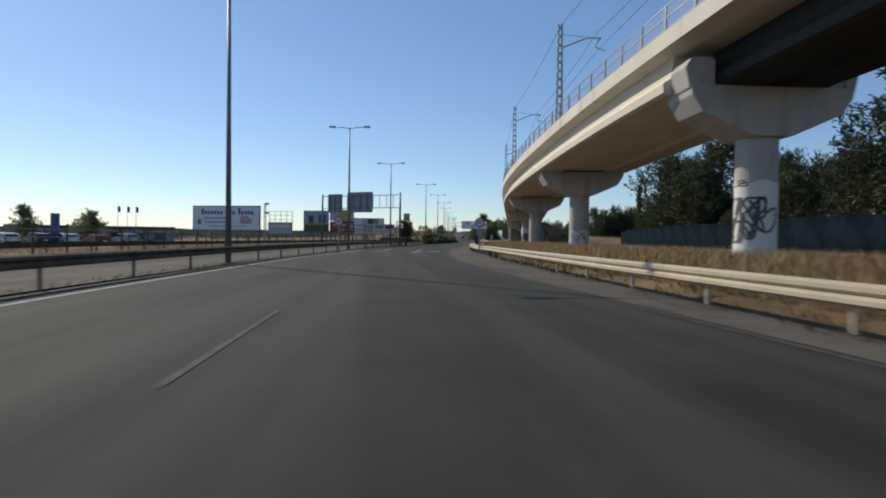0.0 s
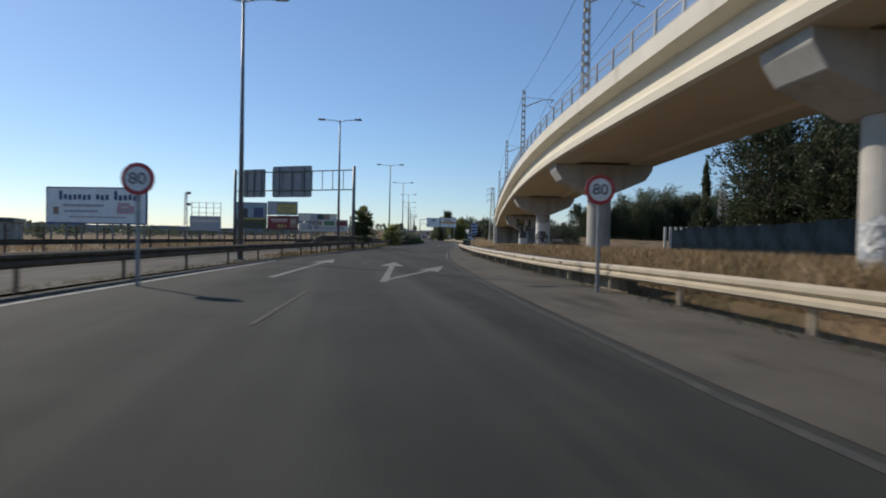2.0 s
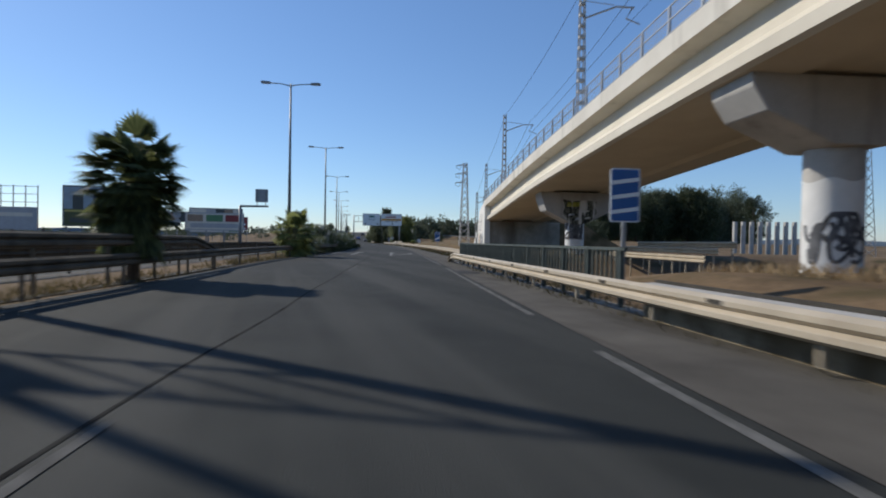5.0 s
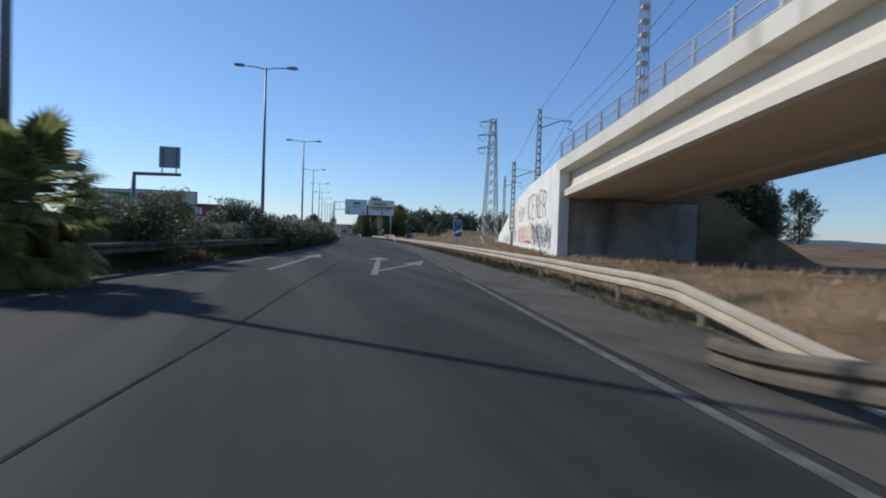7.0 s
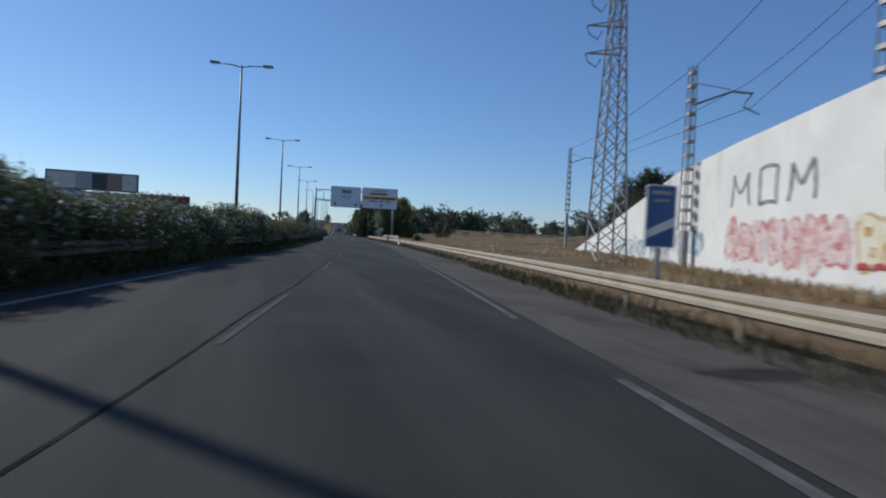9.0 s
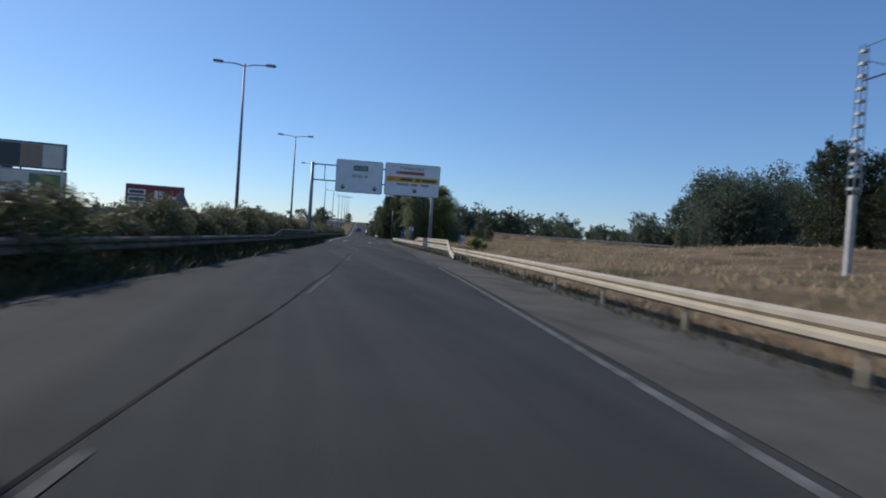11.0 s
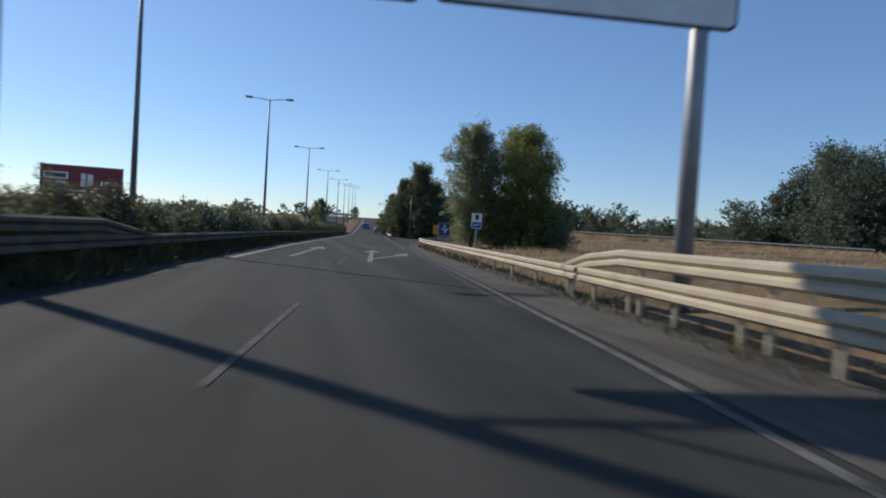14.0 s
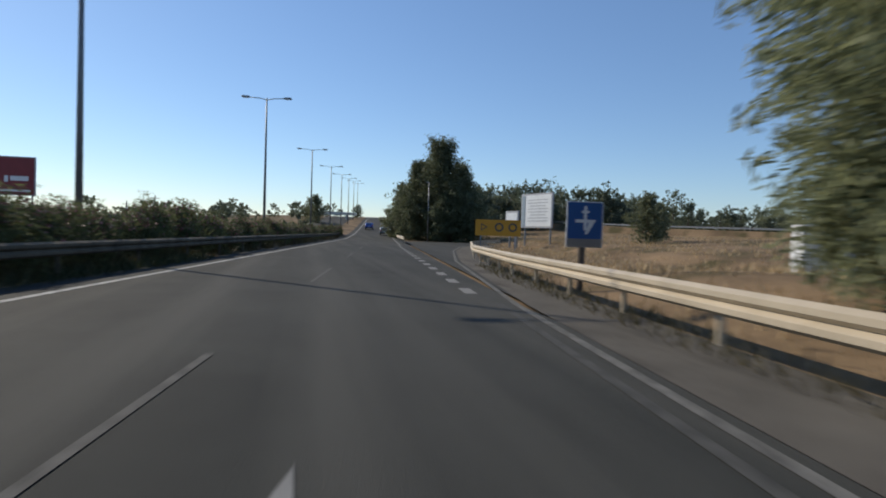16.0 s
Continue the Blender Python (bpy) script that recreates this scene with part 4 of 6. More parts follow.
def leaf_mesh(name, centres, spread, per, size, mat, rng, narrow=0.45, hang=0.0, ways=None):
    """Many small diamond leaves: round the given centres, or strung along a twig through each one where ways are given."""
    c = np.repeat(np.asarray(centres, float), per, axis=0)
    r = np.repeat(np.broadcast_to(np.asarray(spread, float), (len(centres),)), per)
    n = len(c)
    a = rng.normal(size=(n, 3))
    if ways is None:
        p = c + np.clip(rng.normal(size=(n, 3)), -1.7, 1.7) * r[:, None] * 0.55
        a[:, 2] -= hang
    else:
        w = np.repeat(np.asarray(ways, float), per, axis=0)
        u = rng.uniform(-1, 1, n)
        thin = (0.26 - 0.16 * u)[:, None]
        p = c + w * (u * r)[:, None] + np.clip(rng.normal(size=(n, 3)), -2, 2) * r[:, None] * thin
        p[:, 2] -= hang * 0.3 * r * (0.5 + 0.5 * u) ** 2
        a = a * 0.6 + w
        a[:, 2] -= hang * (0.5 + 0.5 * u)
    a /= np.linalg.norm(a, axis=1)[:, None]
    b = np.cross(a, rng.normal(size=(n, 3)))
    b /= np.linalg.norm(b, axis=1)[:, None] + 1e-9
    ln = (np.broadcast_to(size, (n,)) * rng.uniform(0.6, 1.4, n))[:, None]
    v = np.stack([p - a * ln, p + b * ln * narrow, p + a * ln, p - b * ln * narrow], 1).reshape(-1, 3)
    me = bpy.data.meshes.new(name)
    me.from_pydata(v.tolist(), [], np.arange(4 * n).reshape(-1, 4).tolist())
    me.materials.append(mat)
    return me


def crown_points(rng, n, h0, h1, shape, lean=0.0):
    """Clump centres: shape(u) gives the crown's radius at height share u."""
    out = []
    lobes = rng.uniform(0, 6.28, 3)
    for _ in range(n):
        u = rng.uniform(0, 1) ** 0.9
        th = rng.uniform(0, 2 * math.pi)
        edge = 1 + 0.22 * math.sin(2 * th + lobes[0]) + 0.16 * math.sin(3 * th + 5 * u + lobes[1])
        r = shape(u) * edge * math.sqrt(rng.uniform(0.12, 1.0))
        out.append((r * math.cos(th) + lean * u, r * math.sin(th), h0 + (h1 - h0) * u + rng.normal() * 0.15))
    return out


def twig_ways(pts, height, rng, lift=0.5, loose=0.35):
    """Each twig points out from the stem and upwards."""
    p = np.asarray(pts, float)
    w = p * (1, 1, 0)
    w /= np.linalg.norm(w, axis=1)[:, None] + 0.3
    w[:, 2] += lift * (0.3 + 1.5 * (p[:, 2] / height) ** 2)
    w += rng.normal(size=w.shape) * loose
    return w / np.linalg.norm(w, axis=1)[:, None]


def tree(name, label, height, radius, leaf, leaf_size, clumps, per, seed, low=0.12, shape=None, hang=0.0, trunk=0.16, group="trees", category="tree", narrow=0.45, lift=0.5, twig=(0.24, 0.5)):
    rng = np.random.default_rng(seed)
    t = thing(name, Matrix(), label, category, group)
    shape = shape or (lambda u: radius * (0.45 + 1.5 * u * (1.25 - u)) * (1 - 0.75 * max(0, u - 0.72) / 0.28))
    h0 = height * low
    pts = crown_points(rng, clumps, h0, height * 0.92, lambda u: 0.88 * shape(u))
    bend = [(0, 0, -0.3), (0.06 * radius, 0.03, height * 0.25), (-0.05 * radius, 0.08, height * 0.55), (0.03, 0, height * 0.85)]
    part("trunk", Geo().tube(bend, trunk, trunk * 0.3, 9), BARK, t, smooth=True)
    g = Geo()
    for p in pts[:: max(1, clumps // 14)]:
        z0 = max(h0 * 0.8, p[2] * 0.6)
        g.tube([(0, 0.03, z0), (p[0] * 0.5, p[1] * 0.5, (z0 + p[2]) / 2 + 0.1), p], trunk * 0.4, trunk * 0.08, 5)
    part("branching", g, BARK, t, smooth=True)
    ways = twig_ways(pts, height, rng, lift)
    part("crown", leaf_mesh("crown", pts, radius * rng.uniform(*twig, clumps), per, leaf_size, leaf, rng, narrow, hang, ways), leaf, t, "uneven leafy crown", kind="stuff")
    return t


def put(t, s, d, z=None, turn=0.0, scale=1.0):
    zz = float(ground_height(s, d)) - float(climb(s)) if z is None else z
    t.matrix_basis = stand(s, d, zz, turn) @ Matrix.Scale(scale, 4)
    return t


bushy = lambda r: (lambda u: r * (0.72 + 0.9 * u * (1 - u)) * (1 - 0.55 * max(0, u - 0.8) / 0.2))
put(tree("willow_tree", "grey-green feathery tree with drooping twigs behind the guardrail", 8.6, 1.75, LEAF_WILLOW, 0.09, 380, 120, 3, 0.1, lambda u: bushy(1.9)(u) * min(1, 0.55 + 2.2 * u), 0.9, group="roadside trees", narrow=0.24, twig=(0.28, 0.52)), 246.3, 6.0)
put(tree("willow_tree", "yellowish green feathery tree grown into its darker neighbour", 8.5, 2.7, LEAF_YELLOW, 0.095, 560, 120, 4, 0.03, bushy(2.75), 0.8, group="roadside trees", narrow=0.24, twig=(0.24, 0.45)), 246.8, 9.4)
put(tree("willow_bush", "low dark bush at the foot of the roadside trees", 3.0, 1.9, LEAF_WILLOW, 0.085, 130, 90, 5, 0.03, bushy(1.8), 0.3, group="roadside trees", category="bush", narrow=0.28), 246.6, 11.7)
put(tree("willow_bush", "low dark bush between the roadside trees", 3.4, 1.7, LEAF_WILLOW, 0.085, 120, 90, 6, 0.03, bushy(1.7), 0.3, group="roadside trees", category="bush", narrow=0.28), 246.2, 7.7)
for s0, d0, k in ((137.5, 21.0, 1.0), (140, 23.5, 1.2), (144, 25, 1.4), (149, 27, 1.3), (153, 28, 1.2)):
    put(tree("slope_bush", "dark bush grown over the earth slope beside the abutment", 3.0 * k, 1.9 * k, LEAF_PINE, 0.1, 110, 70, int(s0 * 3), 0.03, bushy(1.8 * k), 0.3, group="slope bushes", category="bush", narrow=0.28), s0, d0)
cone = lambda r: (lambda u: r * (0.62 + 0.6 * math.sin(math.pi * min(1, u * 1.3 + 0.12)) ** 0.8) * (1 - 0.72 * max(0, u - 0.5) / 0.5))
for i, (s0, d0, h, r) in enumerate(((326, 8.4, 16.4, 5.0), (329.5, 5.4, 13.0, 4.2), (328, 11.6, 12.8, 4.2), (338, 3.4, 9.6, 3.3), (336, 8.5, 14.6, 4.6), (323.5, 9.8, 9.0, 3.2))):
    put(tree("eucalyptus_tree", "tall dark eucalyptus with ragged outline beyond the exit", h, r, LEAF_EUC, 0.17, 360, 85, 20 + i, 0.04, cone(r), 0.7, 0.22, "eucalyptus grove", narrow=0.35, twig=(0.2, 0.42)), s0, d0, -0.1)
cyp = tree("cypress_tree", "slim dark cypress standing among the pines", 9.6, 0.7, LEAF_PINE, 0.12, 130, 50, 40, 0.03, lambda u: 0.72 * (1 - u) ** 0.7 + 0.06, 0, 0.12, "cypresses", lift=2.5, twig=(0.5, 0.9))
put(cyp, 89.1, 28.8)

# woods beside the road: a few grown kinds, set out many times
woods = [tree("pine_tree", "dark broad-crowned pine in the wood beyond the verge", 9.0, 3.0, LEAF_PINE, 0.15, 170, 62, 50 + i, 0.1, lambda u: 3.1 * (0.7 + 0.8 * u * (1.1 - u)) * (1 - 0.6 * max(0, u - 0.7) / 0.3), 0.1, 0.2, "pine wood", narrow=0.3, lift=0.9, twig=(0.2, 0.4)) for i in range(3)]
rng = np.random.default_rng(8)
PINES = []
for s0 in np.arange(8, 96, 4.4):
    PINES.append((s0 + rng.uniform(-1.6, 1.6), 32 + rng.uniform(-2, 5) + 0.03 * s0, rng.uniform(0.72, 1.2)))
for s0 in np.arange(-2, 100, 7):
    PINES.append((s0 + rng.uniform(-3, 3), 42 + rng.uniform(-3, 8), rng.uniform(0.9, 1.35)))
PINES += [(31, 31, 1.35), (36, 33.5, 1.5), (27, 35, 1.5), (41, 37, 1.45), (73, 32, 1.25), (78, 34, 1.2), (80, 30.5, 1.5), (84.5, 33, 1.4), (76, 36, 1.6)]
PINES += [(100, 33, 0.62), (97, 36, 0.6), (258, 137, 1.95)]
PINES += [(58 + 3.1 * i + rng.uniform(-1, 1), 33 + rng.uniform(-1, 3) + 0.02 * i, rng.uniform(0.3, 0.5)) for i in range(14)]
PINES += [(212 + i * 0.5 + rng.uniform(-7, 7), 46 + 1.65 * i, 1.05 + 0.018 * i + rng.uniform(-0.2, 0.25)) for i in range(31)]
for i, (s0, d0, k) in enumerate(PINES):
    src = woods[i % 3]
    if i < 3:
        put(src, s0, d0, None, i * 50, k)
    else:
        t = copy_thing(src, Matrix())
        t.scale = (1, 1, 1)
        put(t, s0, d0, None, i * 77.0, k)


def wood_belt(label, spots, seed, twigs=34, per=24, size=0.42, wide=0.42):
    """A far wood as one mass: spots are rows of s, d and height."""
    rng = np.random.default_rng(seed)
    centre, way, reach = [], [], []
    stems = Geo()
    for s, d, h in spots:
        h = float(h)
        x, y = (float(k) for k in ground_place(s, d))
        z = float(ground_height(s, d))
        r = h * wide * rng.uniform(0.8, 1.25)
        u = rng.uniform(0, 1, twigs)
        th = rng.uniform(0, 6.28, twigs)
        rr = r * np.sqrt(rng.uniform(0.1, 1, twigs)) * (1 - 0.75 * np.maximum(0, u - 0.55) / 0.45)
        p = np.stack([rr * np.cos(th), rr * np.sin(th), 0.03 * h + 0.92 * h * u], 1)
        way.append(twig_ways(p, h, rng, 0.6))
        centre.append(p + (float(x), float(y), z))
        reach.append(np.full(twigs, h * 0.13) * rng.uniform(0.6, 1.3, twigs))
        stems.tube([(x, y, z - 0.3), (x, y, z + h * 0.7)], 0.02 * h, 0.008 * h, 5, cap=False)
    wood = thing("distant_wood", Matrix(), label, "wood", kind="stuff")
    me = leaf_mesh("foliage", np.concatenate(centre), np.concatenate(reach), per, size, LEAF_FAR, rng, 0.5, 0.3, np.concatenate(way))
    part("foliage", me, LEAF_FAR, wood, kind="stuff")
    part("trunks", stems, BARK, wood, kind="stuff")
    return wood


rng = np.random.default_rng(9)
wood_belt("tall wood across the dry field, paled for haze", [(332 + k, 97 + 0.6 * k + i * 1.6 + rng.uniform(-3, 3), rng.uniform(19, 32) * min(1, 0.6 + 0.05 * i)) for i in range(60) for k in (rng.uniform(-6, 28),)], 81, 120, 36, 0.36, 0.24)
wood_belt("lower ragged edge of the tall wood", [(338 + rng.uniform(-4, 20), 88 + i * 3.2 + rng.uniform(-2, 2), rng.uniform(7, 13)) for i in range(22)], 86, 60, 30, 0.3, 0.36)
wood_belt("long low belt of haze-paled trees beyond the dry field", [(402 + rng.uniform(-18, 40), 16 + i * 1.05 + rng.uniform(-2, 2), rng.choice([rng.uniform(6, 9), rng.uniform(8, 12.5)])) for i in range(200)], 82, 36, 28, 0.32, 0.45)
wood_belt("trees behind the exit, paled for haze", [(374 + rng.uniform(-9, 9), 14 + i * 1.7, rng.uniform(6, 11)) for i in range(27)] + [(352, 19, 9.5), (350, 16, 7), (356, 22, 8)], 83, 44, 26, 0.34)
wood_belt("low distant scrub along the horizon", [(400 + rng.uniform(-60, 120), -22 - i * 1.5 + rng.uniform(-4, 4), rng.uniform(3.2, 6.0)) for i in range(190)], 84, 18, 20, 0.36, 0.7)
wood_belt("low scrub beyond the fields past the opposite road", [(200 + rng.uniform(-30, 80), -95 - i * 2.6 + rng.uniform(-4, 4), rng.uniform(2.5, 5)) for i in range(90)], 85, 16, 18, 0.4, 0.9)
far_kind = [tree("broadleaf_tree", "dark rounded tree standing alone in the fields", 12.0, 4.2, LEAF_EUC, 0.3, 130, 36, 60 + i, 0.02, lambda u: 4.2 * (0.75 + 0.7 * u * (1 - u)) * (1 - 0.8 * max(0, u - 0.6) / 0.4), 0.2, 0.25, "field trees") for i in range(3)]
FAR = [(392, -18, 0.62), (398, -20, 0.55), (440, -9.2, 0.4), (292, 25, 0.4), (296, 28, 0.34), (250, 50, 0.35), (68.5, -53, 0.42), (72.6, -47, 0.4), (75, -50, 0.38), (93, -63, 0.3), (98, -66, 0.3), (128, -72, 0.25)]
for i, (s0, d0, k) in enumerate(FAR):
    if i < 3:
        put(far_kind[i], s0, d0, None, i * 40, k)
    else:
        t = copy_thing(far_kind[i % 3], Matrix())
        t.scale = (1, 1, 1)
        put(t, s0, d0, None, i * 61.0, k)


def fan_palm(h, fronds, reach, seed, label, low=-1.15, leaf=None):
    rng = np.random.default_rng(seed)
    p = thing("fan_palm", Matrix(), label, "palm", "median palms")
    part("trunk", Geo().tube([(0, 0, -0.2), (0.03, 0, h * 0.5), (0, 0.02, h - 0.5)], 0.17, 0.15, 10), BARK, p, "short trunk with a dry skirt", smooth=True)
    for k in range(fronds):
        th, el = k * 2.4 + rng.uniform(-0.2, 0.2), rng.uniform(low, 1.35)
        a = Vector((math.cos(th) * math.cos(el), math.sin(th) * math.cos(el), math.sin(el)))
        root = Vector((0, 0, h - 0.5 - rng.uniform(0, 1) ** 1.4 * h * 0.42))
        hub = root + a * reach * 0.5
        side = a.cross(Vector((0, 0, 1))).normalized()
        g = Geo().tube([root, hub], 0.02, 0.014, 4)
        for j in range(17):
            f = (j - 8) / 8 * 1.25
            e = (a * math.cos(f) + side * math.sin(f)).normalized()
            w = e.cross(a.cross(side)).normalized() * 0.055
            ln = reach * 0.55 * (1 - 0.25 * abs(f))
            tip = hub + e * ln - Vector((0, 0, 0.14 * ln * (1 + abs(f))))
            mid = hub + e * ln * 0.55
            g.add([hub, mid + w, tip, mid - w], [(0, 1, 2, 3)])
        part("frond", g, leaf or LEAF_PALM, p)
    return p


put(fan_palm(3.75, 130, 1.55, 1, "dark bushy fan palm standing in the median", leaf=LEAF_PALM_DARK), 90.2, -7.2, 0.0)
put(fan_palm(2.5, 84, 1.8, 2, "low bright fan palm in the median beside the lamp"), 114.2, -6.95, 0.0)
put(fan_palm(0.8, 46, 1.1, 7, "low bushy fan palm beyond the doubled guardrail", -0.1), 207.5, 7.8, 0.3)


def oleander(seed, petal, label, h=1.9, r=1.15):
    rng = np.random.default_rng(seed)
    b = thing("oleander_bush", Matrix(), label, "bush", "median hedge")
    pts = crown_points(rng, 95, 0.05, h, lambda u: r * (0.75 + 0.6 * u * (1 - u)) * (1 - 0.5 * max(0, u - 0.7) / 0.3))
    g = Geo()
    for p in pts[::6]:
        g.tube([(p[0] * 0.15, p[1] * 0.15, -0.1), (p[0] * 0.6, p[1] * 0.6, p[2] * 0.6), p], 0.02, 0.008, 4)
    part("branching", g, BARK, b)
    part("foliage", leaf_mesh("foliage", pts, 0.36, 62, 0.095, LEAF_OLE, rng, 0.22, -0.5), LEAF_OLE, b, kind="stuff")
    spots = [p for p in pts if p[2] > h * 0.4][:: 2]
    spots += [p for p in pts if p[2] > h * 0.72]
    part("flower", leaf_mesh("flowers", spots, 0.3, 8, 0.05, petal, rng, 0.9), petal, b, "scattered small flowers", kind="stuff")
    return b


kinds = [oleander(70, PETAL, "oleander bush with white flowers in the median"), oleander(71, PETAL, "oleander bush with white flowers in the median"), oleander(72, PINK, "dull oleander bush with pink flowers in the median"), oleander(73, PINK, "dull oleander bush with pink flowers in the median")]
used = set()
rng = np.random.default_rng(5)
for i, s0 in enumerate(np.r_[119.8, 121.3, 122.9, 124.2, np.arange(127.2, 345, 1.35)]):
    white = s0 < 168 or 228 < s0 < 250 and rng.uniform() < 0.8
    k = int(rng.integers(0, 2)) + (0 if white else 2)
    big = 1.06 if s0 < 125 else 1.15 if 132.5 < s0 < 135.5 else 0.66 if s0 < 132 else rng.uniform(0.86, 1.0) if s0 < 168 else rng.uniform(0.66, 0.82) if s0 < 188 else rng.uniform(0.76, 0.94) if s0 < 214 else rng.uniform(0.7, 0.86) if s0 < 232 else rng.uniform(0.76, 0.94) if s0 < 247 else rng.uniform(0.66, 0.86) if s0 < 275 else rng.uniform(0.6, 0.8)
    d0 = float(rail_left(s0)) - 0.52 - 0.5 * smooth((s0 - 180) / 8) - rng.uniform(0, 0.7) - 0.4 * (big > 1.05)
    src = kinds[k]
    m = stand(s0 + rng.uniform(-0.4, 0.4), d0, 0.05, rng.uniform(0, 360)) @ Matrix.Diagonal((big * rng.uniform(0.9, 1.15), big * rng.uniform(0.9, 1.15), big * rng.uniform(0.82, 1.1), 1))
    t = src if k not in used else copy_thing(src, Matrix())
    used.add(k)
    t.matrix_basis = m


def blades(name, spots, height, width, mat, label, seed, category="grass"):
    """spots: rows of s, d, z."""
    rng = np.random.default_rng(seed)
    n = len(spots)
    p = places(*np.asarray(spots, float).T)
    th = rng.uniform(0, 6.28, n)
    h = height * rng.uniform(0.4, 1.2, n)
    side = np.stack([np.cos(th), np.sin(th), 0 * th], 1) * (width * rng.uniform(0.6, 1.3, n))[:, None]
    lean = np.stack([rng.normal(size=n) * 0.5 * h, rng.normal(size=n) * 0.5 * h, h], 1)
    v = np.stack([p - side, p + side, p + lean * 0.55 + side * 0.7, p + lean, p + lean * 0.55 - side * 0.7], 1).reshape(-1, 3)
    me = bpy.data.meshes.new(name)
    me.from_pydata(v.tolist(), [], np.arange(5 * n).reshape(-1, 5).tolist())
    me.materials.append(mat)
    return tagged(new(name, me), label, category, kind="stuff")


def scatter(n, s0, s1, off0, off1, base, rng, clump=0.0):
    s = rng.uniform(s0, s1, 3 * n)
    d = base(s) + off0 + (off1 - off0) * rng.uniform(size=3 * n) ** 1.4
    patchy = np.sin(s * 0.83 + 1.7 * np.sin(d * 0.6)) * np.sin(d * 1.1 + 0.5 * s) + 0.6 * np.sin(s * 0.21 + d * 0.4)
    keep = patchy * 0.5 > rng.uniform(-2.2 * clump, 1.2 * clump, 3 * n) if clump else np.ones(3 * n, bool)
    keep &= ~((s > 132.6) & (s < 173) & (d > wall_d(np.maximum(s, 133.6)) - 0.1))
    s, d = s[keep][:n], d[keep][:n]
    return np.stack([s, d, ground_height(s, d) - climb(s) - 0.02], 1)


rng = np.random.default_rng(12)
blades("dry_grass", scatter(30000, -8, 71, 1.3, 9.5, rail_right, rng, 1.3), 0.46, 0.018, STRAW, "tall straw-coloured dry grass on the bank under the viaduct", 1)
blades("dry_grass", scatter(3000, 70, 92, 5.2, 10.5, rail_right, rng, 1.1), 0.34, 0.018, STRAW, "thin dry grass round the foot of the pier", 17)
blades("dry_grass", scatter(15000, 104, 330, 0.5, 9.0, rail_right, rng, 0.3), 0.3, 0.02, STRAW, "short dry grass behind the guardrail", 2)
blades("field_grass", scatter(26000, 150, 340, 5, 50, rail_right, rng, 0.9), 0.26, 0.03, STRAW, "dry yellow field grass beside the road", 3)
blades("weeds", scatter(9000, 110, 262, -0.25, 0.6, rail_right, rng, 0.7), 0.27, 0.014, WEED, "brown and green weeds under the guardrail", 4)
blades("weeds", scatter(9000, 60, 330, -0.1, -0.9, rail_left, rng, 0.2), 0.28, 0.014, WEED, "dark weeds under the median guardrail", 5)
blades("weeds", scatter(5000, -8, 100, -0.05, 1.4, rail_right, rng, 0.3), 0.22, 0.014, WEED, "low weeds between guardrail and bank", 6)
blades("weeds", scatter(5000, -8, 74, 1.3, 9.0, rail_right, rng, 0.9), 0.4, 0.02, WEED, "brown weeds among the dry grass of the bank", 8)
blades("weeds", scatter(3500, -10, 118, -0.1, -0.6, rail_left, rng, 0.7), 0.18, 0.016, WEED, "dark weeds and dry tufts along the foot of the median guardrail", 9)
blades("weeds", scatter(16000, 116, 330, -0.15, -1.2, rail_left, rng, 0.1), 0.42, 0.014, WEED, "dark weeds filling the foot of the median hedge", 10)
blades("weeds", scatter(700, 134, 172, -0.9, -0.15, lambda q: wall_d(np.maximum(q, 133.6)), rng, 1.6), 0.36, 0.02, WEED, "dark weeds along the foot of the ramp wall", 11)
blades("dry_grass", scatter(5200, 134, 172, -1.6, -0.15, lambda q: wall_d(np.maximum(q, 133.6)), rng, 0.5), 0.3, 0.018, STRAW, "straw-coloured grass along the foot of the ramp wall", 13)
blades("weeds", scatter(3000, 122, 156, -0.5, 0.5, rail_b, rng, 1.1), 0.34, 0.013, WEED, "brown weed clumps round the guardrail posts", 14)
blades("weeds", scatter(9000, 160, 222, -0.1, 0.95, rail_left, rng, 0.5), 0.4, 0.016, WEED_DARK, "dark green growth spilling from the median onto the road's edge", 16)
blades("weeds", scatter(15000, 117, 262, -0.3, 0.62, rail_left, rng, 0.25), 0.36, 0.014, WEED_DARK, "dark green weeds in front of the median guardrail", 15)
blades("field_grass", scatter(9000, 10, 130, -34, -22.5, zero, rng, 0.2), 0.35, 0.035, STRAW, "dry field grass past the opposite carriageway", 7)


# ---- billboards
def billboard(m, w, h, z0, base, edge, label, patches=(), legs=4, name="billboard"):
    b = thing(name, m, label, "billboard", "billboards")
    panel = part("panel", Geo().box((0, 0, z0 + h / 2), (w, 0.18, h)), edge, b, "panel with a dark frame", bevel=0.02)
    part("poster", Geo().box((0, -0.095, z0 + h / 2), (w - 0.35, 0.02, h - 0.35)), base, panel)
    for x in runs(-w / 2 + 0.5, w / 2 - 0.5, (w - 1) / (legs - 1)):
        part("leg", Geo().box((x, 0.18, z0 / 2), (0.16, 0.16, z0 + 0.8)), LAMP_STEEL, b)
    for k, (x, z, pw, ph, mat) in enumerate(patches):
        part("patch", Geo().box((x, -0.112 - 0.003 * k, z0 + z), (pw, 0.012, ph)), mat, panel)
    return b


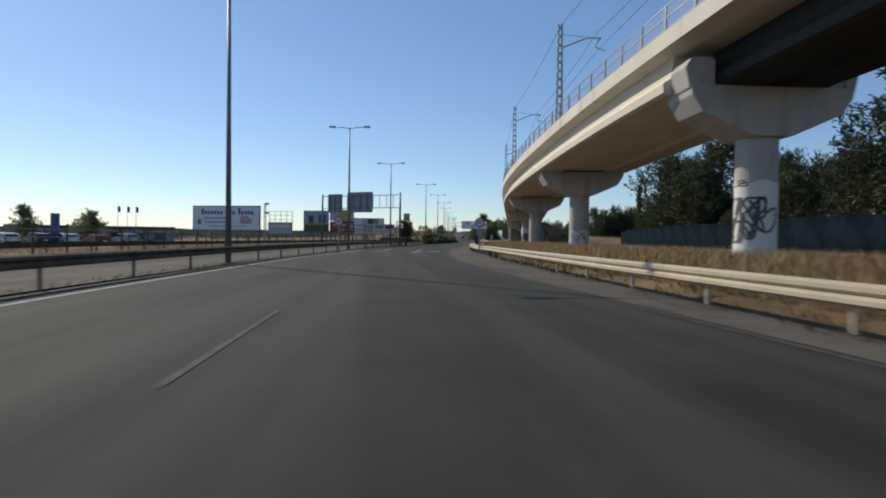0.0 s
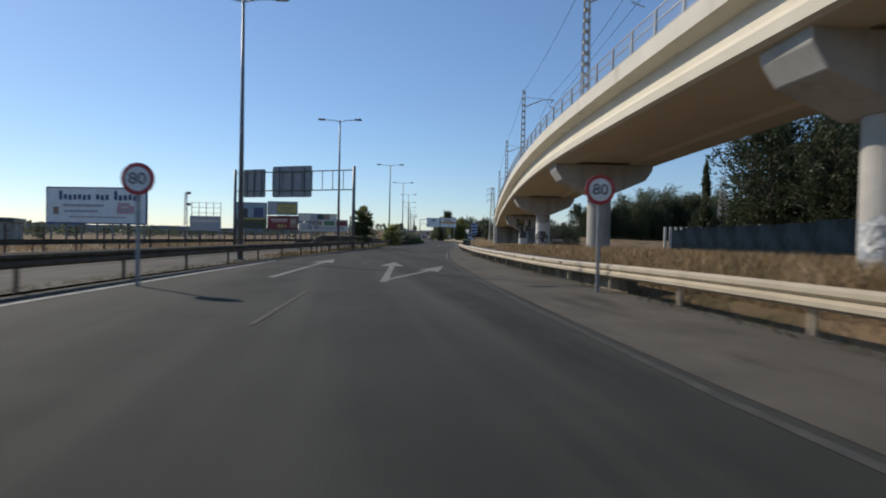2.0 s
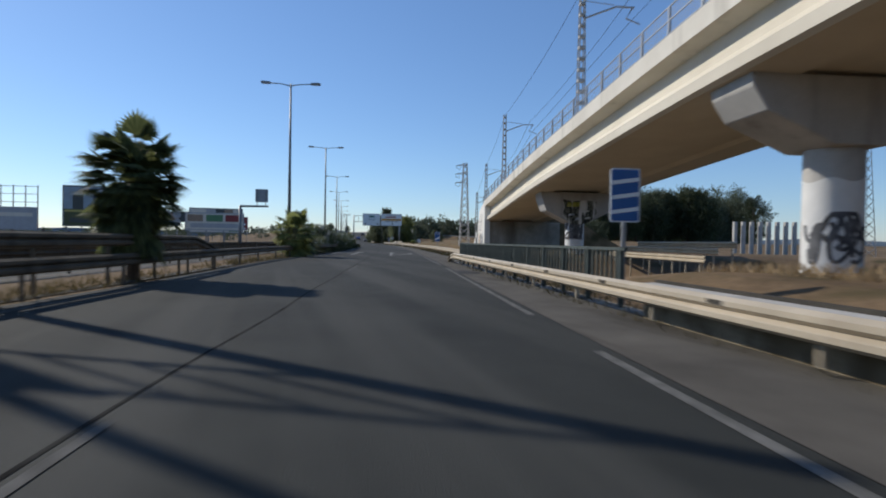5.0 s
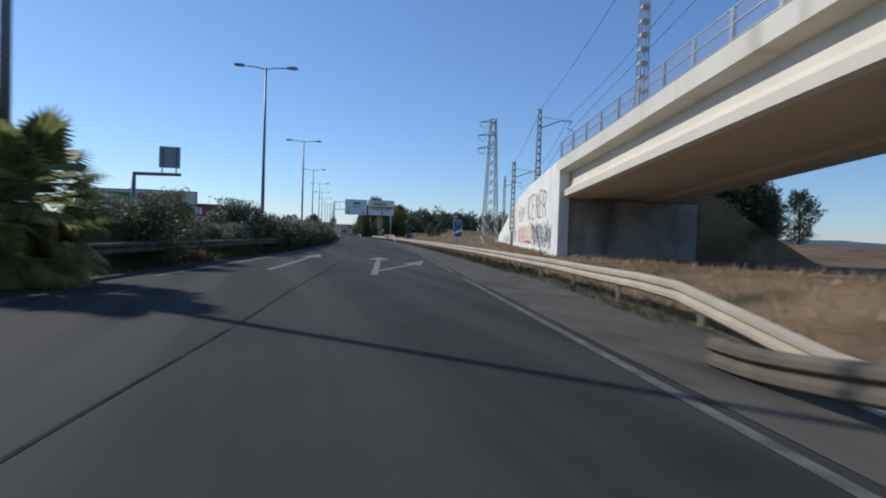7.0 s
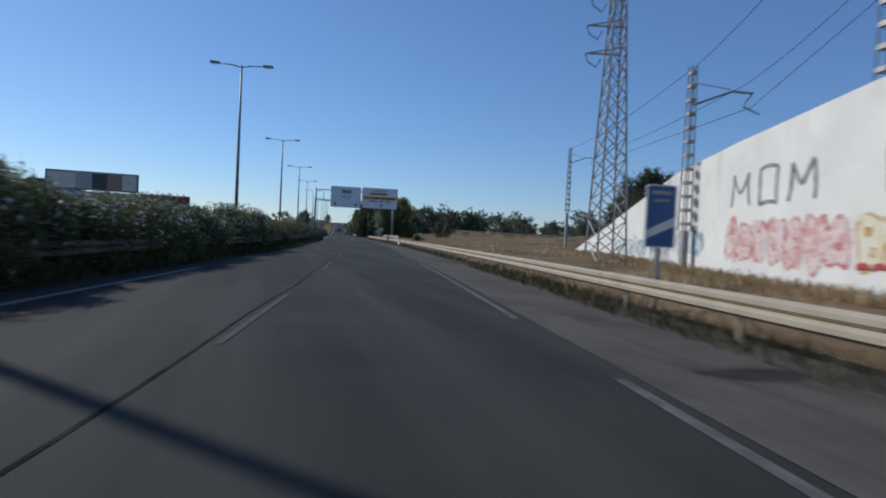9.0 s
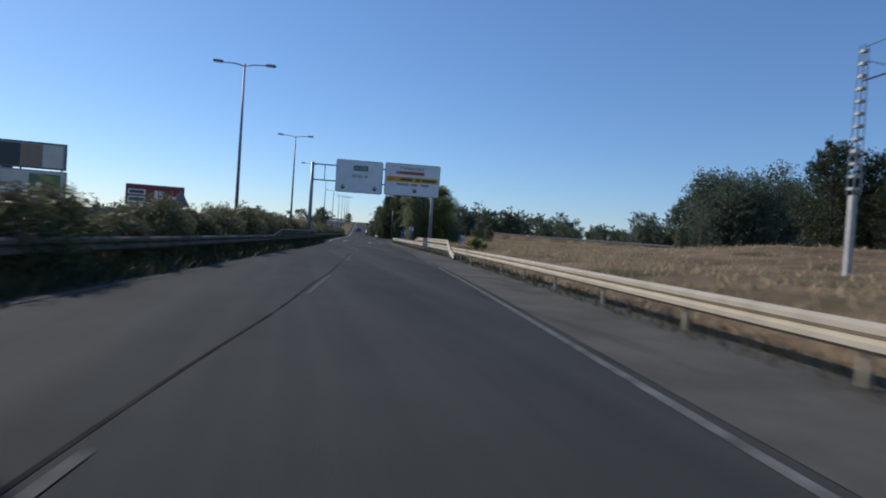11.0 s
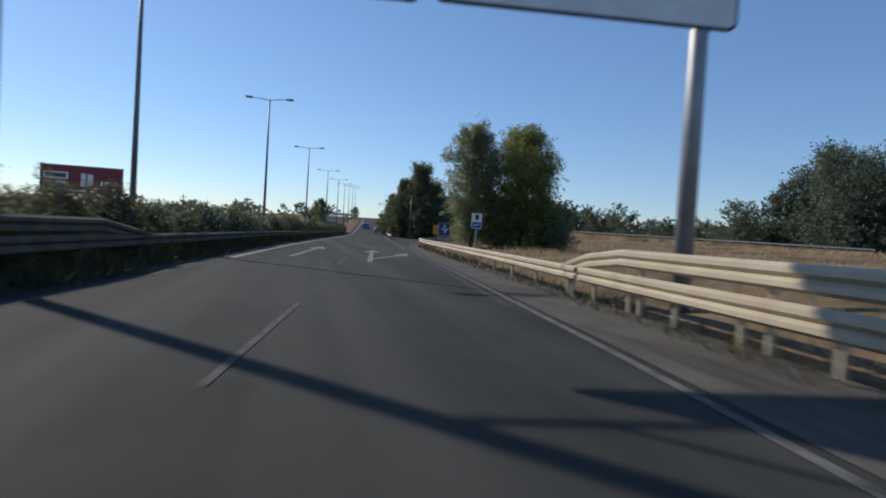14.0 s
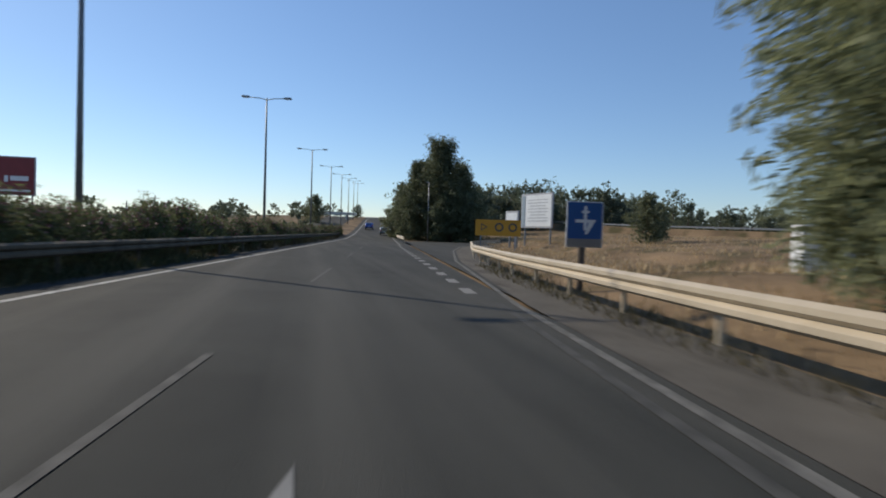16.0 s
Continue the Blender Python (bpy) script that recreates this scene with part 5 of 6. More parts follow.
NAVY = plain("navy_print", (0.06, 0.09, 0.18))
GREYP = plain("grey_print", (0.35, 0.36, 0.38))
DARKP = plain("dark_print", (0.05, 0.06, 0.06))
REDP = plain("red_print", (0.22, 0.03, 0.035))
OLIVE = plain("olive_print", (0.06, 0.075, 0.025))
SKYP = plain("pale_blue_print", (0.26, 0.33, 0.38))
GREENP = plain("green_print", (0.08, 0.2, 0.1))
PINKP = plain("pale_pink_print", (0.5, 0.3, 0.34))
BROWNP = plain("brown_print", (0.28, 0.2, 0.14))
YELP = plain("yellow_print", (0.42, 0.35, 0.1))
CREAMP = plain("cream_print", (0.6, 0.56, 0.48))

lines = [(-4.6 + 0.62 * i + (0.5 if i > 6 else 0) + (0.5 if i > 9 else 0), 3.25 + (0.22 if i in (0, 10) else 0) + 0.05 * math.sin(2.1 * i), 0.42, 0.62 + (0.5 if i in (0, 10) else 0), NAVY) for i in range(15)]
lines += [(-1.6, 2.25, 5.4, 0.28, GREYP), (-1.9, 1.55, 4.4, 0.26, GREYP), (0.2, 0.85, 7.5, 0.16, GREYP), (3.9, 1.8, 2.2, 0.9, PINKP), (3.7, 1.95, 1.5, 1.3, PINKP), (4.0, 1.7, 1.3, 0.25, GREYP), (3.8, 2.1, 1.0, 0.2, CREAMP), (-5.2, 1.6, 0.7, 0.9, BROWNP)]
billboard(stand(97, -41, -0.2, -4), 13.2, 4.5, 2.3, SIGN_WHITE, NAVY, "white billboard with blue lettering bars in a dry field", lines, 7)
billboard(stand(172, -48, -0.2, 0), 7.9, 6.6, 2.9, SKYP, DARKP, "billboard with dark figures over an olive field on steel legs", [(0, 1.5, 7.4, 2.6, OLIVE), (-1.6, 3.9, 1.6, 2.3, DARKP), (1.9, 4.1, 2.4, 2.4, NAVY), (0, 2.5, 7.2, 0.35, YELP), (-0.1, 1.0, 5.5, 0.7, DARKP)])
billboard(stand(167, -38.8, -0.2, 0), 7.3, 3.3, 6.3, SKYP, GREYP, "yellow and grey advertising billboard stacked over a red one", [(-2.5, 1.6, 2.0, 2.7, GREYP), (1.0, 1.6, 4.6, 2.4, YELP), (1.0, 1.75, 3.2, 0.4, BROWNP), (1.0, 1.2, 2.6, 0.25, BROWNP)] + [(-1.1 + 0.42 * k, z, 0.2, 0.22, DARKP) for k in range(11) for z in (0.55, 2.65)])
billboard(stand(166.6, -38.6, -0.2, 0), 7.4, 3.3, 2.75, REDP, DARKP, "dark red advertising billboard with yellow marks", [(2.6, 1.7, 1.6, 2.2, BROWNP), (2.6, 2.2, 1.2, 0.16, CREAMP), (2.6, 1.8, 1.2, 0.16, CREAMP), (-0.9, 0.9, 0.5, 0.8, YELP), (-0.2, 0.9, 0.5, 0.8, YELP), (0.6, 0.9, 0.6, 0.5, YELP), (-0.8, 2.4, 4.0, 0.3, CREAMP), (-0.8, 1.95, 3.4, 0.14, CREAMP)])
billboard(stand(170, -28.0, -0.2, 0), 9.2, 2.9, 2.6, CREAMP, GREYP, "long pale billboard with coloured pictures", [(-3, 2.0, 2.4, 1.1, BROWNP), (0, 2.0, 2.6, 1.1, GREENP), (3, 2.0, 2.6, 1.1, REDP), (0, 0.8, 7.5, 0.7, GREYP)])
billboard(stand(171, -59, -0.2, 0), 7.6, 3.6, 2.2, GREYP, GREYP, "plain grey billboard in the field", [(0, 2.4, 6.4, 0.6, CREAMP)])
billboard(stand(236, -43.3, -0.2, 8), 13.6, 3.1, 6.4, GREYP, DARKP, "long billboard with an orange and a dark picture", [(-4.5, 1.5, 4.0, 2.5, CREAMP), (1.0, 1.5, 2.2, 2.6, DARKP), (3.2, 1.5, 2.2, 2.6, BROWNP), (5.4, 1.5, 2.0, 2.6, CREAMP)])
billboard(stand(235.6, -43, -0.2, 8), 13.6, 3.3, 2.9, CREAMP, GREYP, "pale lower billboard with a green emblem", [(4.6, 1.6, 3.2, 2.6, GREENP), (-3.5, 1.6, 5.0, 2.0, GREYP)])
billboard(stand(254, -57, -0.2, 5), 9.5, 3.1, 6.0, DARKP, DARKP, "dark pictured billboard in the field", [(-2.5, 1.5, 3.0, 2.0, BROWNP), (2.2, 1.4, 2.5, 1.6, GREYP)])
billboard(stand(329, -58.6, -0.2, 6), 14.8, 5.7, 4.9, REDP, GREYP, "red and white advertising billboard above the hedge", [(-4.6, 3.6, 4.4, 1.4, SIGN_WHITE), (-4.6, 1.6, 4.4, 1.6, SIGN_WHITE), (-4.6, 3.6, 3.6, 0.8, DARKP), (-4.6, 1.6, 3.8, 0.9, DARKP), (0.3, 2.9, 0.9, 2.6, SIGN_WHITE), (1.5, 2.9, 1.0, 2.4, SIGN_WHITE), (3.6, 2.4, 0.5, 0.9, SIGN_WHITE), (5.3, 2.5, 2.4, 0.7, SIGN_WHITE), (0, 0.7, 13.5, 0.3, SIGN_WHITE)], 5)

portal = thing("sign_portal", stand(152, -18.2, 0), "cantilever steel sign arm with the dark back of a square sign", "sign gantry", "gantries")
part("post", Geo().tube([(-1.9, 0, -0.3), (-1.9, 0, 5.5)], 0.2, 0.17, 10), LAMP_STEEL, portal, smooth=True)
part("arm", Geo().tube([(-1.95, 0, 5.5), (1.75, 0, 5.55)], 0.15, 0.13, 8), LAMP_STEEL, portal)
sp = part("sign_panel", Geo().prism([(0.85 + a, 6.95 + b) for a, b in rounded(1.65, 1.75, 0.06)], 0, 0.06), SIGN_BACK, portal, "dark grey sign back")
part("bracket", Geo().box((0.3, -0.04, 6.6), (0.08, 0.06, 2.2)), LAMP_STEEL, sp)
part("bracket", Geo().box((1.4, -0.04, 6.6), (0.08, 0.06, 2.2)), LAMP_STEEL, sp)

tri_sign = thing("warning_sign", stand(192.5, -9.4, -0.12), "triangular warning sign seen from behind above the hedge", "road sign", "sign backs")
part("post", Geo().box((0, 0.05, 1.2), (0.08, 0.05, 2.5)), STEEL, tri_sign)
part("plate", Geo().prism([(-0.43, 2.0), (0.43, 2.0), (0, 2.78)], 0.0, 0.03), LAMP_STEEL, tri_sign, "grey triangular sign back", bevel=0.01)
rs = thing("round_sign", stand(147.3, -9.37, 0.25), "round traffic sign seen from behind above the hedge", "road sign", "sign backs")
part("post", Geo().box((0, 0.05, 1.1), (0.08, 0.05, 2.3)), STEEL, rs)
part("disc", Geo().tube([(0, 0, 2.15), (0, 0.03, 2.15)], 0.42, n=28), SIGN_BACK, rs, "grey round sign back")
for d0 in (-26.2, -27.4):
    two = thing("round_sign", stand(146, d0, 0), "pair of grey round signs on one post beyond the road", "road sign", "sign backs")
    part("post", Geo().box((0, 0.05, 1.7), (0.09, 0.05, 3.6)), STEEL, two)
    for z in (3.0, 4.0):
        part("disc", Geo().tube([(0, 0, z), (0, 0.03, z)], 0.48, n=24), SIGN_BACK, two)

ys = thing("roadworks_sign", stand(285.5, 9.2, -0.35, -18), "wide yellow roadworks board with dark symbols", "road sign", "yellow boards")
for x in (-1.4, 1.4):
    part("post", Geo().box((x, 0.06, 0.8), (0.1, 0.06, 2.0)), STEEL, ys)
yb = part("board", Geo().prism([(a, 2.15 + b) for a, b in rounded(3.7, 1.3, 0.08)], 0, 0.03), YELLOW, ys)
for k, x in enumerate((-1.2, 0.1, 1.2)):
    part("symbol", Geo().tube([(x, -0.008, 2.2), (x, 0.0, 2.2)], 0.36, n=3 if k == 0 else 20), DARKP, yb)
    part("symbol", Geo().tube([(x, -0.012, 2.2), (x, 0.0, 2.2)], 0.22, n=3 if k == 0 else 20), YELLOW, yb)
billboard(stand(299.5, 16.2, 0.2, -68), 5.4, 3.7, 1.9, SIGN_WHITE, GREYP, "bright white notice board with thin text lines", [(0.3, 3.0 - 0.32 * i, 3.4 - 0.7 * (i % 3 == 2), 0.07, GREYP) for i in range(8)] + [(-2.2, 1.85, 0.55, 3.3, SKYP)], 2, "notice_board")
billboard(stand(297, 13.0, 0.2, -68), 2.2, 1.5, 2.0, SIGN_WHITE, GREYP, "small white board beside the notice board", (), 2, "notice_board")


empty = thing("empty_billboard", stand(171.3, -59, -0.2), "bare steel billboard frame rising behind the grey board", "billboard")
for x in runs(-3.6, 3.6, 1.8):
    part("upright", Geo().box((x, 0.3, 4.6), (0.12, 0.12, 9.4)), LAMP_STEEL, empty)
for h in (6.6, 7.9, 9.1):
    part("crossbar", Geo().box((0, 0.3, h), (7.4, 0.08, 0.08)), LAMP_STEEL, empty)
lm = thing("floodlight_mast", stand(170.5, -63.6, -0.2), "pale lattice mast carrying floodlights beside the billboards", "mast")
for x in (-0.35, 0.35):
    for y in (-0.35, 0.35):
        part("leg", Geo().tube([(x, y, 0), (x * 0.6, y * 0.6, 11.6)], 0.06, n=5), STEEL, lm)
for k in range(9):
    w, h = 0.7 - 0.03 * k, 0.8 + 1.2 * k
    part("brace", Geo().tube([(-w / 2, -w / 2, h), (w / 2, -w / 2, h + 1.1)], 0.04, n=4), STEEL, lm)
    part("brace", Geo().tube([(w / 2, w / 2, h), (-w / 2, w / 2, h + 1.1)], 0.04, n=4), STEEL, lm)
for h in (8.6, 11.4):
    part("floodlight", Geo().box((0.7, 0, h), (0.9, 0.5, 0.6)), DARKP, lm, bevel=0.05)

# far slip road on a low embankment, with its guardrail
berm = table((292, 82), (320, 66), (345, 51), (370, 37), (392, 26), (412, 19))
crest = table((292, 2.6), (345, 3.6), (392, 5.4), (412, 6.2))
g = Geo()
stations = runs(292, 412, 6)
for s0 in stations:
    b0, h0 = float(berm(s0)), float(crest(s0))
    for off, h in ((-9, -1.5), (-2.2, h0 - 0.1), (2.2, h0 - 0.1), (9, -1.5)):
        x, y = ground_place(s0, b0 + off)
        g.v.append((float(x), float(y), h))
g.f += [(4 * i + k, 4 * i + k + 1, 4 * i + k + 5, 4 * i + k + 4) for i in range(len(stations) - 1) for k in range(3)]
tagged(new("embankment", g.mesh("embankment", EARTH, smooth=True)), "low dry embankment carrying a slip road across the field", "embankment", kind="structure")
g = Geo()
for s0 in stations:
    x, y = ground_place(s0, float(berm(s0)) - 2.0)
    h = float(crest(s0))
    g.v += [(float(x), float(y), h + 0.2), (float(x), float(y), h + 0.45), (float(x) + 0.05, float(y), h + 0.45), (float(x) + 0.05, float(y), h + 0.2)]
g.f += [(4 * i + k, 4 * i + (k + 1) % 4, 4 * i + 4 + (k + 1) % 4, 4 * i + 4 + k) for i in range(len(stations) - 1) for k in range(4)]
fr = thing("guardrail", Matrix(), "pale galvanised guardrail on the far embankment", "guardrail", "guardrails")
part("beam", g, STEEL, fr)
for s0 in stations:
    x, y = ground_place(s0, float(berm(s0)) - 1.95)
    part("post", POST, GALV, fr, m=Matrix.Translation((float(x), float(y), float(crest(s0)) - 0.15)) @ Matrix.Diagonal((1, 1, 0.8, 1)))

BANK_BROWN = material("mottled_bank_brown", (0.11, 0.088, 0.058), (0.3, 0.25, 0.175), scale=1.6, rough=0.95, bump=0.4, grain=12, spread=0.16, stains=(1.4, (0.1, 0.075, 0.045), 0.5, 0.7), spec=0.1)
# pale coping behind the guardrail, ahead of the underpass, on an added low wall
ch = Geo().sweep(lambda q: [(float(rail_right(q)) + a, b) for a, b in ((0.06, 0.44), (0.06, 0.55), (0.6, 0.57), (0.6, 0.44))], runs(42, 83, 1.5))
chan = single("concrete_coping", ch, CAP_CONCRETE, stand(65, 5.5, 0), "pale concrete coping close behind the guardrail", "coping", kind="structure", plan=True)
part("edge_strip", Geo().sweep(lambda q: [(float(rail_right(q)) + 0.6 + a, 0.57 + b) for a, b in ((-0.02, -0.05), (0.05, -0.05), (0.05, 0.05), (-0.02, 0.05))], runs(42, 83, 1.5)), DARK_STEEL, chan, "thin dark strip along the coping's far edge", plan=True)
# added wall: a brown band in place of the bank's shaded earth and weeds
low = Geo().sweep(lambda q: [(float(rail_right(q)) + a, b) for a, b in ((0.3, -0.4), (0.3, 0.437), (0.55, 0.437), (0.55, -0.4))], runs(42.2, 82.8, 1.5))
single("retaining_wall", low, BANK_BROWN, stand(65, 5.5, 0), "low added wall standing in for the shaded bank behind the guardrail", "retaining wall", kind="structure", plan=True)

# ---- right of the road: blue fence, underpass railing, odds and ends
# sheet blue lowered to near black, with the trees' shade in it
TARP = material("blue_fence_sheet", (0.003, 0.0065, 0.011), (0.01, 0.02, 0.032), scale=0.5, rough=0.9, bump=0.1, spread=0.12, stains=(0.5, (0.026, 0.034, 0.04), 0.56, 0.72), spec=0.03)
bf = thing("site_fence", stand(60, 26.5, 0.4), "weathered blue sheet fence before the pines, darkened for their shade", "fence")
bfi = bf.matrix_basis.inverted()
for i, s0 in enumerate(np.arange(14, 111, 4.0)):
    d0 = 24.5 + 0.03 * s0 + 0.6 * max(0, s0 - 94)
    zz = float(ground_height(s0, d0))
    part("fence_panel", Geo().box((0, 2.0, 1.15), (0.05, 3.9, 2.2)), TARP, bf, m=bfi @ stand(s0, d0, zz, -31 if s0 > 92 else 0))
    part("fence_post", Geo().box((0, 0, 1.1), (0.09, 0.09, 2.4)), STEEL, bf, m=bfi @ stand(s0, d0, zz))
rail_d = lambda s: float(rail_a(min(s, 105.8))) + 0.52
gr = thing("underpass_railing", stand(92, 4.7, 0), "dark green steel railing with upright bars beside the guardrail", "railing")
gi = gr.matrix_basis.inverted()
for h in (1.12, 0.28):
    part("railing_bar", Geo().sweep(lambda s: [(rail_d(s) + dd, h + zz) for dd, zz in ((-0.035, -0.03), (0.035, -0.03), (0.035, 0.03), (-0.035, 0.03))], runs(84, 105.8, 1.45)), DARK_GREEN_PAINT, gr, plan=True)
RP = Geo().box((0, 0, 0.56), (0.09, 0.09, 1.2)).mesh("railing_post", DARK_GREEN_PAINT)
BAL = Geo().box((0, 0, 0.7), (0.05, 0.05, 0.84)).mesh("baluster", DARK_GREEN_PAINT)
for s0 in runs(84.2, 105.75, 1.65):
    part("railing_post", RP, DARK_GREEN_PAINT, gr, m=gi @ stand(s0, rail_d(s0), 0))
for s0 in runs(84.4, 105.7, 0.24):
    part("baluster", BAL, DARK_GREEN_PAINT, gr, m=gi @ stand(s0, rail_d(s0), 0))
kerb = Geo().sweep(lambda s: [(rail_d(s) - 0.16, -0.9), (rail_d(s) - 0.16, 0.01), (rail_d(s) + 0.25, 0.01), (rail_d(s) + 0.25, -1.6)], runs(83, 106.6, 2))
single("underpass_kerb", kerb, DARK_CONCRETE, stand(97, 4.6, 0), "dark mottled concrete kerb carrying the underpass railing", "kerb", kind="structure", plan=True)
WPOST = Geo().box((0, 0, 1.9), (0.42, 0.42, 4.4)).mesh("gate_pillar", CAP_CONCRETE)
for i in range(11):
    tagged(new("gate_pillar", WPOST), "pale concrete pillar in a row beyond the blue fence", "pillar", "gate pillars").matrix_basis = stand(143 - 0.3 * i, 44.5 + 0.95 * i, float(ground_height(143, 44.5)))
tb = single("utility_cabinet", Geo().box((0, 0, 0.85), (2.3, 0.6, 1.7)), SIGN_WHITE, stand(257, 14.2, 0.15), "white utility cabinet with painted scrawls standing in the field", "cabinet", bevel=0.03)
part("scrawl", Geo().box((-0.2, -0.304, 0.8), (0.5, 0.006, 0.5)), BLUE, tb)
part("scrawl", Geo().box((0.3, -0.304, 0.5), (0.4, 0.006, 0.3)), GREENP, tb)
single("marker_post", Geo().tube([(0, 0, -0.2), (0, 0, 0.75)], 0.07, 0.07, 10), BARK, stand(252.3, 4.3, 0.25), "short weathered wooden post behind the guardrail", "post")
pole = thing("lamp_post", stand(322, 6.3, 0), "slim grey lamp post at the exit", "street lamp", "exit lamps")
part("mast", Geo().tube([(0, 0, -0.2), (0, 0, 8.5)], 0.09, 0.05, 8), STEEL, pole, smooth=True)
part("lantern", Geo().box((-0.2, 0, 8.5), (0.6, 0.2, 0.1)), STEEL, pole, bevel=0.03)

house = thing("farm_house", stand(146, 84, 0.4, 20), "small white farm house with a red tiled roof beyond the field", "house")
part("wall", Geo().box((0, 0, 1.3), (9, 6, 2.6)), WHITEWASH, house, bevel=0.02)
part("roof", Geo().prism([(-4.9, 2.5), (4.9, 2.5), (4.9, 2.65), (0, 3.9), (-4.9, 2.65)], -3.4, 3.4), plain("red_roof", (0.25, 0.09, 0.055), 0.8), house, "red roof")
for x in (-2.8, 0, 2.8):
    part("window", Geo().box((x, -3.02, 1.4), (0.9, 0.06, 1.1)), GLASS_DARK, house)

# wire fence beyond the opposite carriageway
wf = thing("field_fence", stand(60, -23.5, 0), "rough post-and-wire fence along the dry field", "fence")
wfi = wf.matrix_basis.inverted()
FP = Geo().box((0, 0, 0.8), (0.1, 0.1, 1.9)).mesh("fence_post", BARK)
for s0 in runs(8, 128, 3.0):
    part("fence_post", FP, BARK, wf, m=wfi @ stand(s0, -23.0, -0.2))
for h in (1.5, 1.0, 0.5):
    part("fence_wire", Geo().sweep(lambda s: [(-23.0 + a, h + b) for a, b in ((-0.02, -0.02), (0.02, -0.02), (0.02, 0.02), (-0.02, 0.02))], runs(8, 128, 6)), STEEL, wf, plan=True)


# ---- graffiti on the ramp wall
def wall_patch(name, outline, mat, off, label):
    g = Geo()
    pts = [at(s, float(wall_d(s)) - off, z) for s, z in outline]
    g.add(pts, [tuple(range(len(pts)))])
    return part(name, g, mat, ramp, label, plan=True)


def spray(name, a, b, sc, cut=0.5):
    m = material(name, a, b, scale=sc, rough=0.8, bump=0, grain=sc * 4, spread=0.06, stains=(sc * 0.6, (0.62, 0.6, 0.56), 0.52, 0.6))
    return m


SPRAY_PINK = spray("salmon_spray", (0.6, 0.33, 0.3), (0.72, 0.58, 0.54), 2.2)
SPRAY_YEL = spray("pale_yellow_spray", (0.68, 0.6, 0.36), (0.72, 0.69, 0.56), 1.4)
SPRAY_RED = spray("red_spray", (0.5, 0.17, 0.15), (0.7, 0.54, 0.5), 2.5)
SPRAY_OCHRE = spray("ochre_spray", (0.5, 0.3, 0.1), (0.66, 0.56, 0.4), 2.5)
SPRAY_GREY = spray("blue_grey_spray", (0.26, 0.285, 0.33), (0.66, 0.67, 0.68), 1.3)
SPRAY_PALE = spray("pale_grey_spray", (0.3, 0.33, 0.36), (0.68, 0.68, 0.66), 1.5)
SPRAY_TEAL = spray("teal_spray", (0.2, 0.38, 0.42), (0.6, 0.66, 0.66), 2.0)
INK = material("grey_ink", (0.07, 0.072, 0.078), (0.4, 0.395, 0.385), scale=2.6, rough=0.8, bump=0, spread=0.22)
REDLINE = plain("red_spray_line", (0.45, 0.06, 0.05))


def blob(s0, s1, z0, z1, seed, n=22):
    rng = np.random.default_rng(seed)
    ph = rng.uniform(0, 6.28, 2)
    out = []
    for k in range(n):
        a = 2 * math.pi * k / n
        r = 1 + 0.1 * math.sin(3 * a + ph[0]) + 0.07 * math.sin(5 * a + ph[1])
        c, e = math.cos(a), math.sin(a)
        q = (abs(c) ** 4 + abs(e) ** 4) ** -0.25
        out.append(((s0 + s1) / 2 + (s1 - s0) / 2 * r * c * q * 0.93, (z0 + z1) / 2 + (z1 - z0) / 2 * r * e * q * 0.93))
    return out


def letters(s0, s1, z0, z1, n, fill, rim, seed, label):
    """A row of fat sprayed letter shapes, edge by edge."""
    rng = np.random.default_rng(seed)
    step = (s1 - s0) / n
    for k in range(n):
        a, b = s0 + step * k + 0.03, s0 + step * (k + 1) - 0.03 + rng.uniform(0, 0.12)
        lo, hi = z0 + rng.uniform(-0.08, 0.1), z1 + rng.uniform(-0.12, 0.1)
        wall_patch("graffiti", blob(a - 0.05, b + 0.05, lo - 0.05, hi + 0.05, seed + 3 * k), rim, 0.004 + 0.0015 * (k % 2), label)
        wall_patch("graffiti", blob(a + 0.06, b - 0.06, lo + 0.07, hi - 0.07, seed + 3 * k), fill, 0.008 + 0.0015 * (k % 2), "")
        for j in range(int(rng.integers(1, 3))):
            c, z = a + (b - a) * rng.uniform(0.3, 0.7), lo + (hi - lo) * rng.uniform(0.2, 0.8)
            wall_patch("graffiti", blob(c - 0.13, c + 0.13, z - 0.12, z + 0.12, seed + j), rim, 0.012 + 0.0015 * j, "")


letters(144.4, 150.5, 0.8, 2.2, 7, SPRAY_PINK, SPRAY_RED, 1, "faded pink block-letter graffiti")
letters(141.3, 144.3, 0.85, 2.3, 3, SPRAY_YEL, SPRAY_OCHRE, 40, "pale yellow block-letter graffiti")
letters(137.2, 141.2, 0.7, 2.3, 3, SPRAY_GREY, SPRAY_PALE, 60, "swirling blue-grey graffiti")
letters(134.4, 137.1, 0.6, 2.3, 3, SPRAY_PALE, SPRAY_GREY, 80, "pale grey graffiti lettering")
letters(152.2, 157.5, 0.95, 1.95, 6, SPRAY_TEAL, SPRAY_PALE, 100, "small teal and grey tags")
letters(158.2, 163, 0.8, 1.6, 5, SPRAY_PALE, SPRAY_TEAL, 120, "small pale tags")
rng = np.random.default_rng(31)


import itertools

layer = itertools.count()


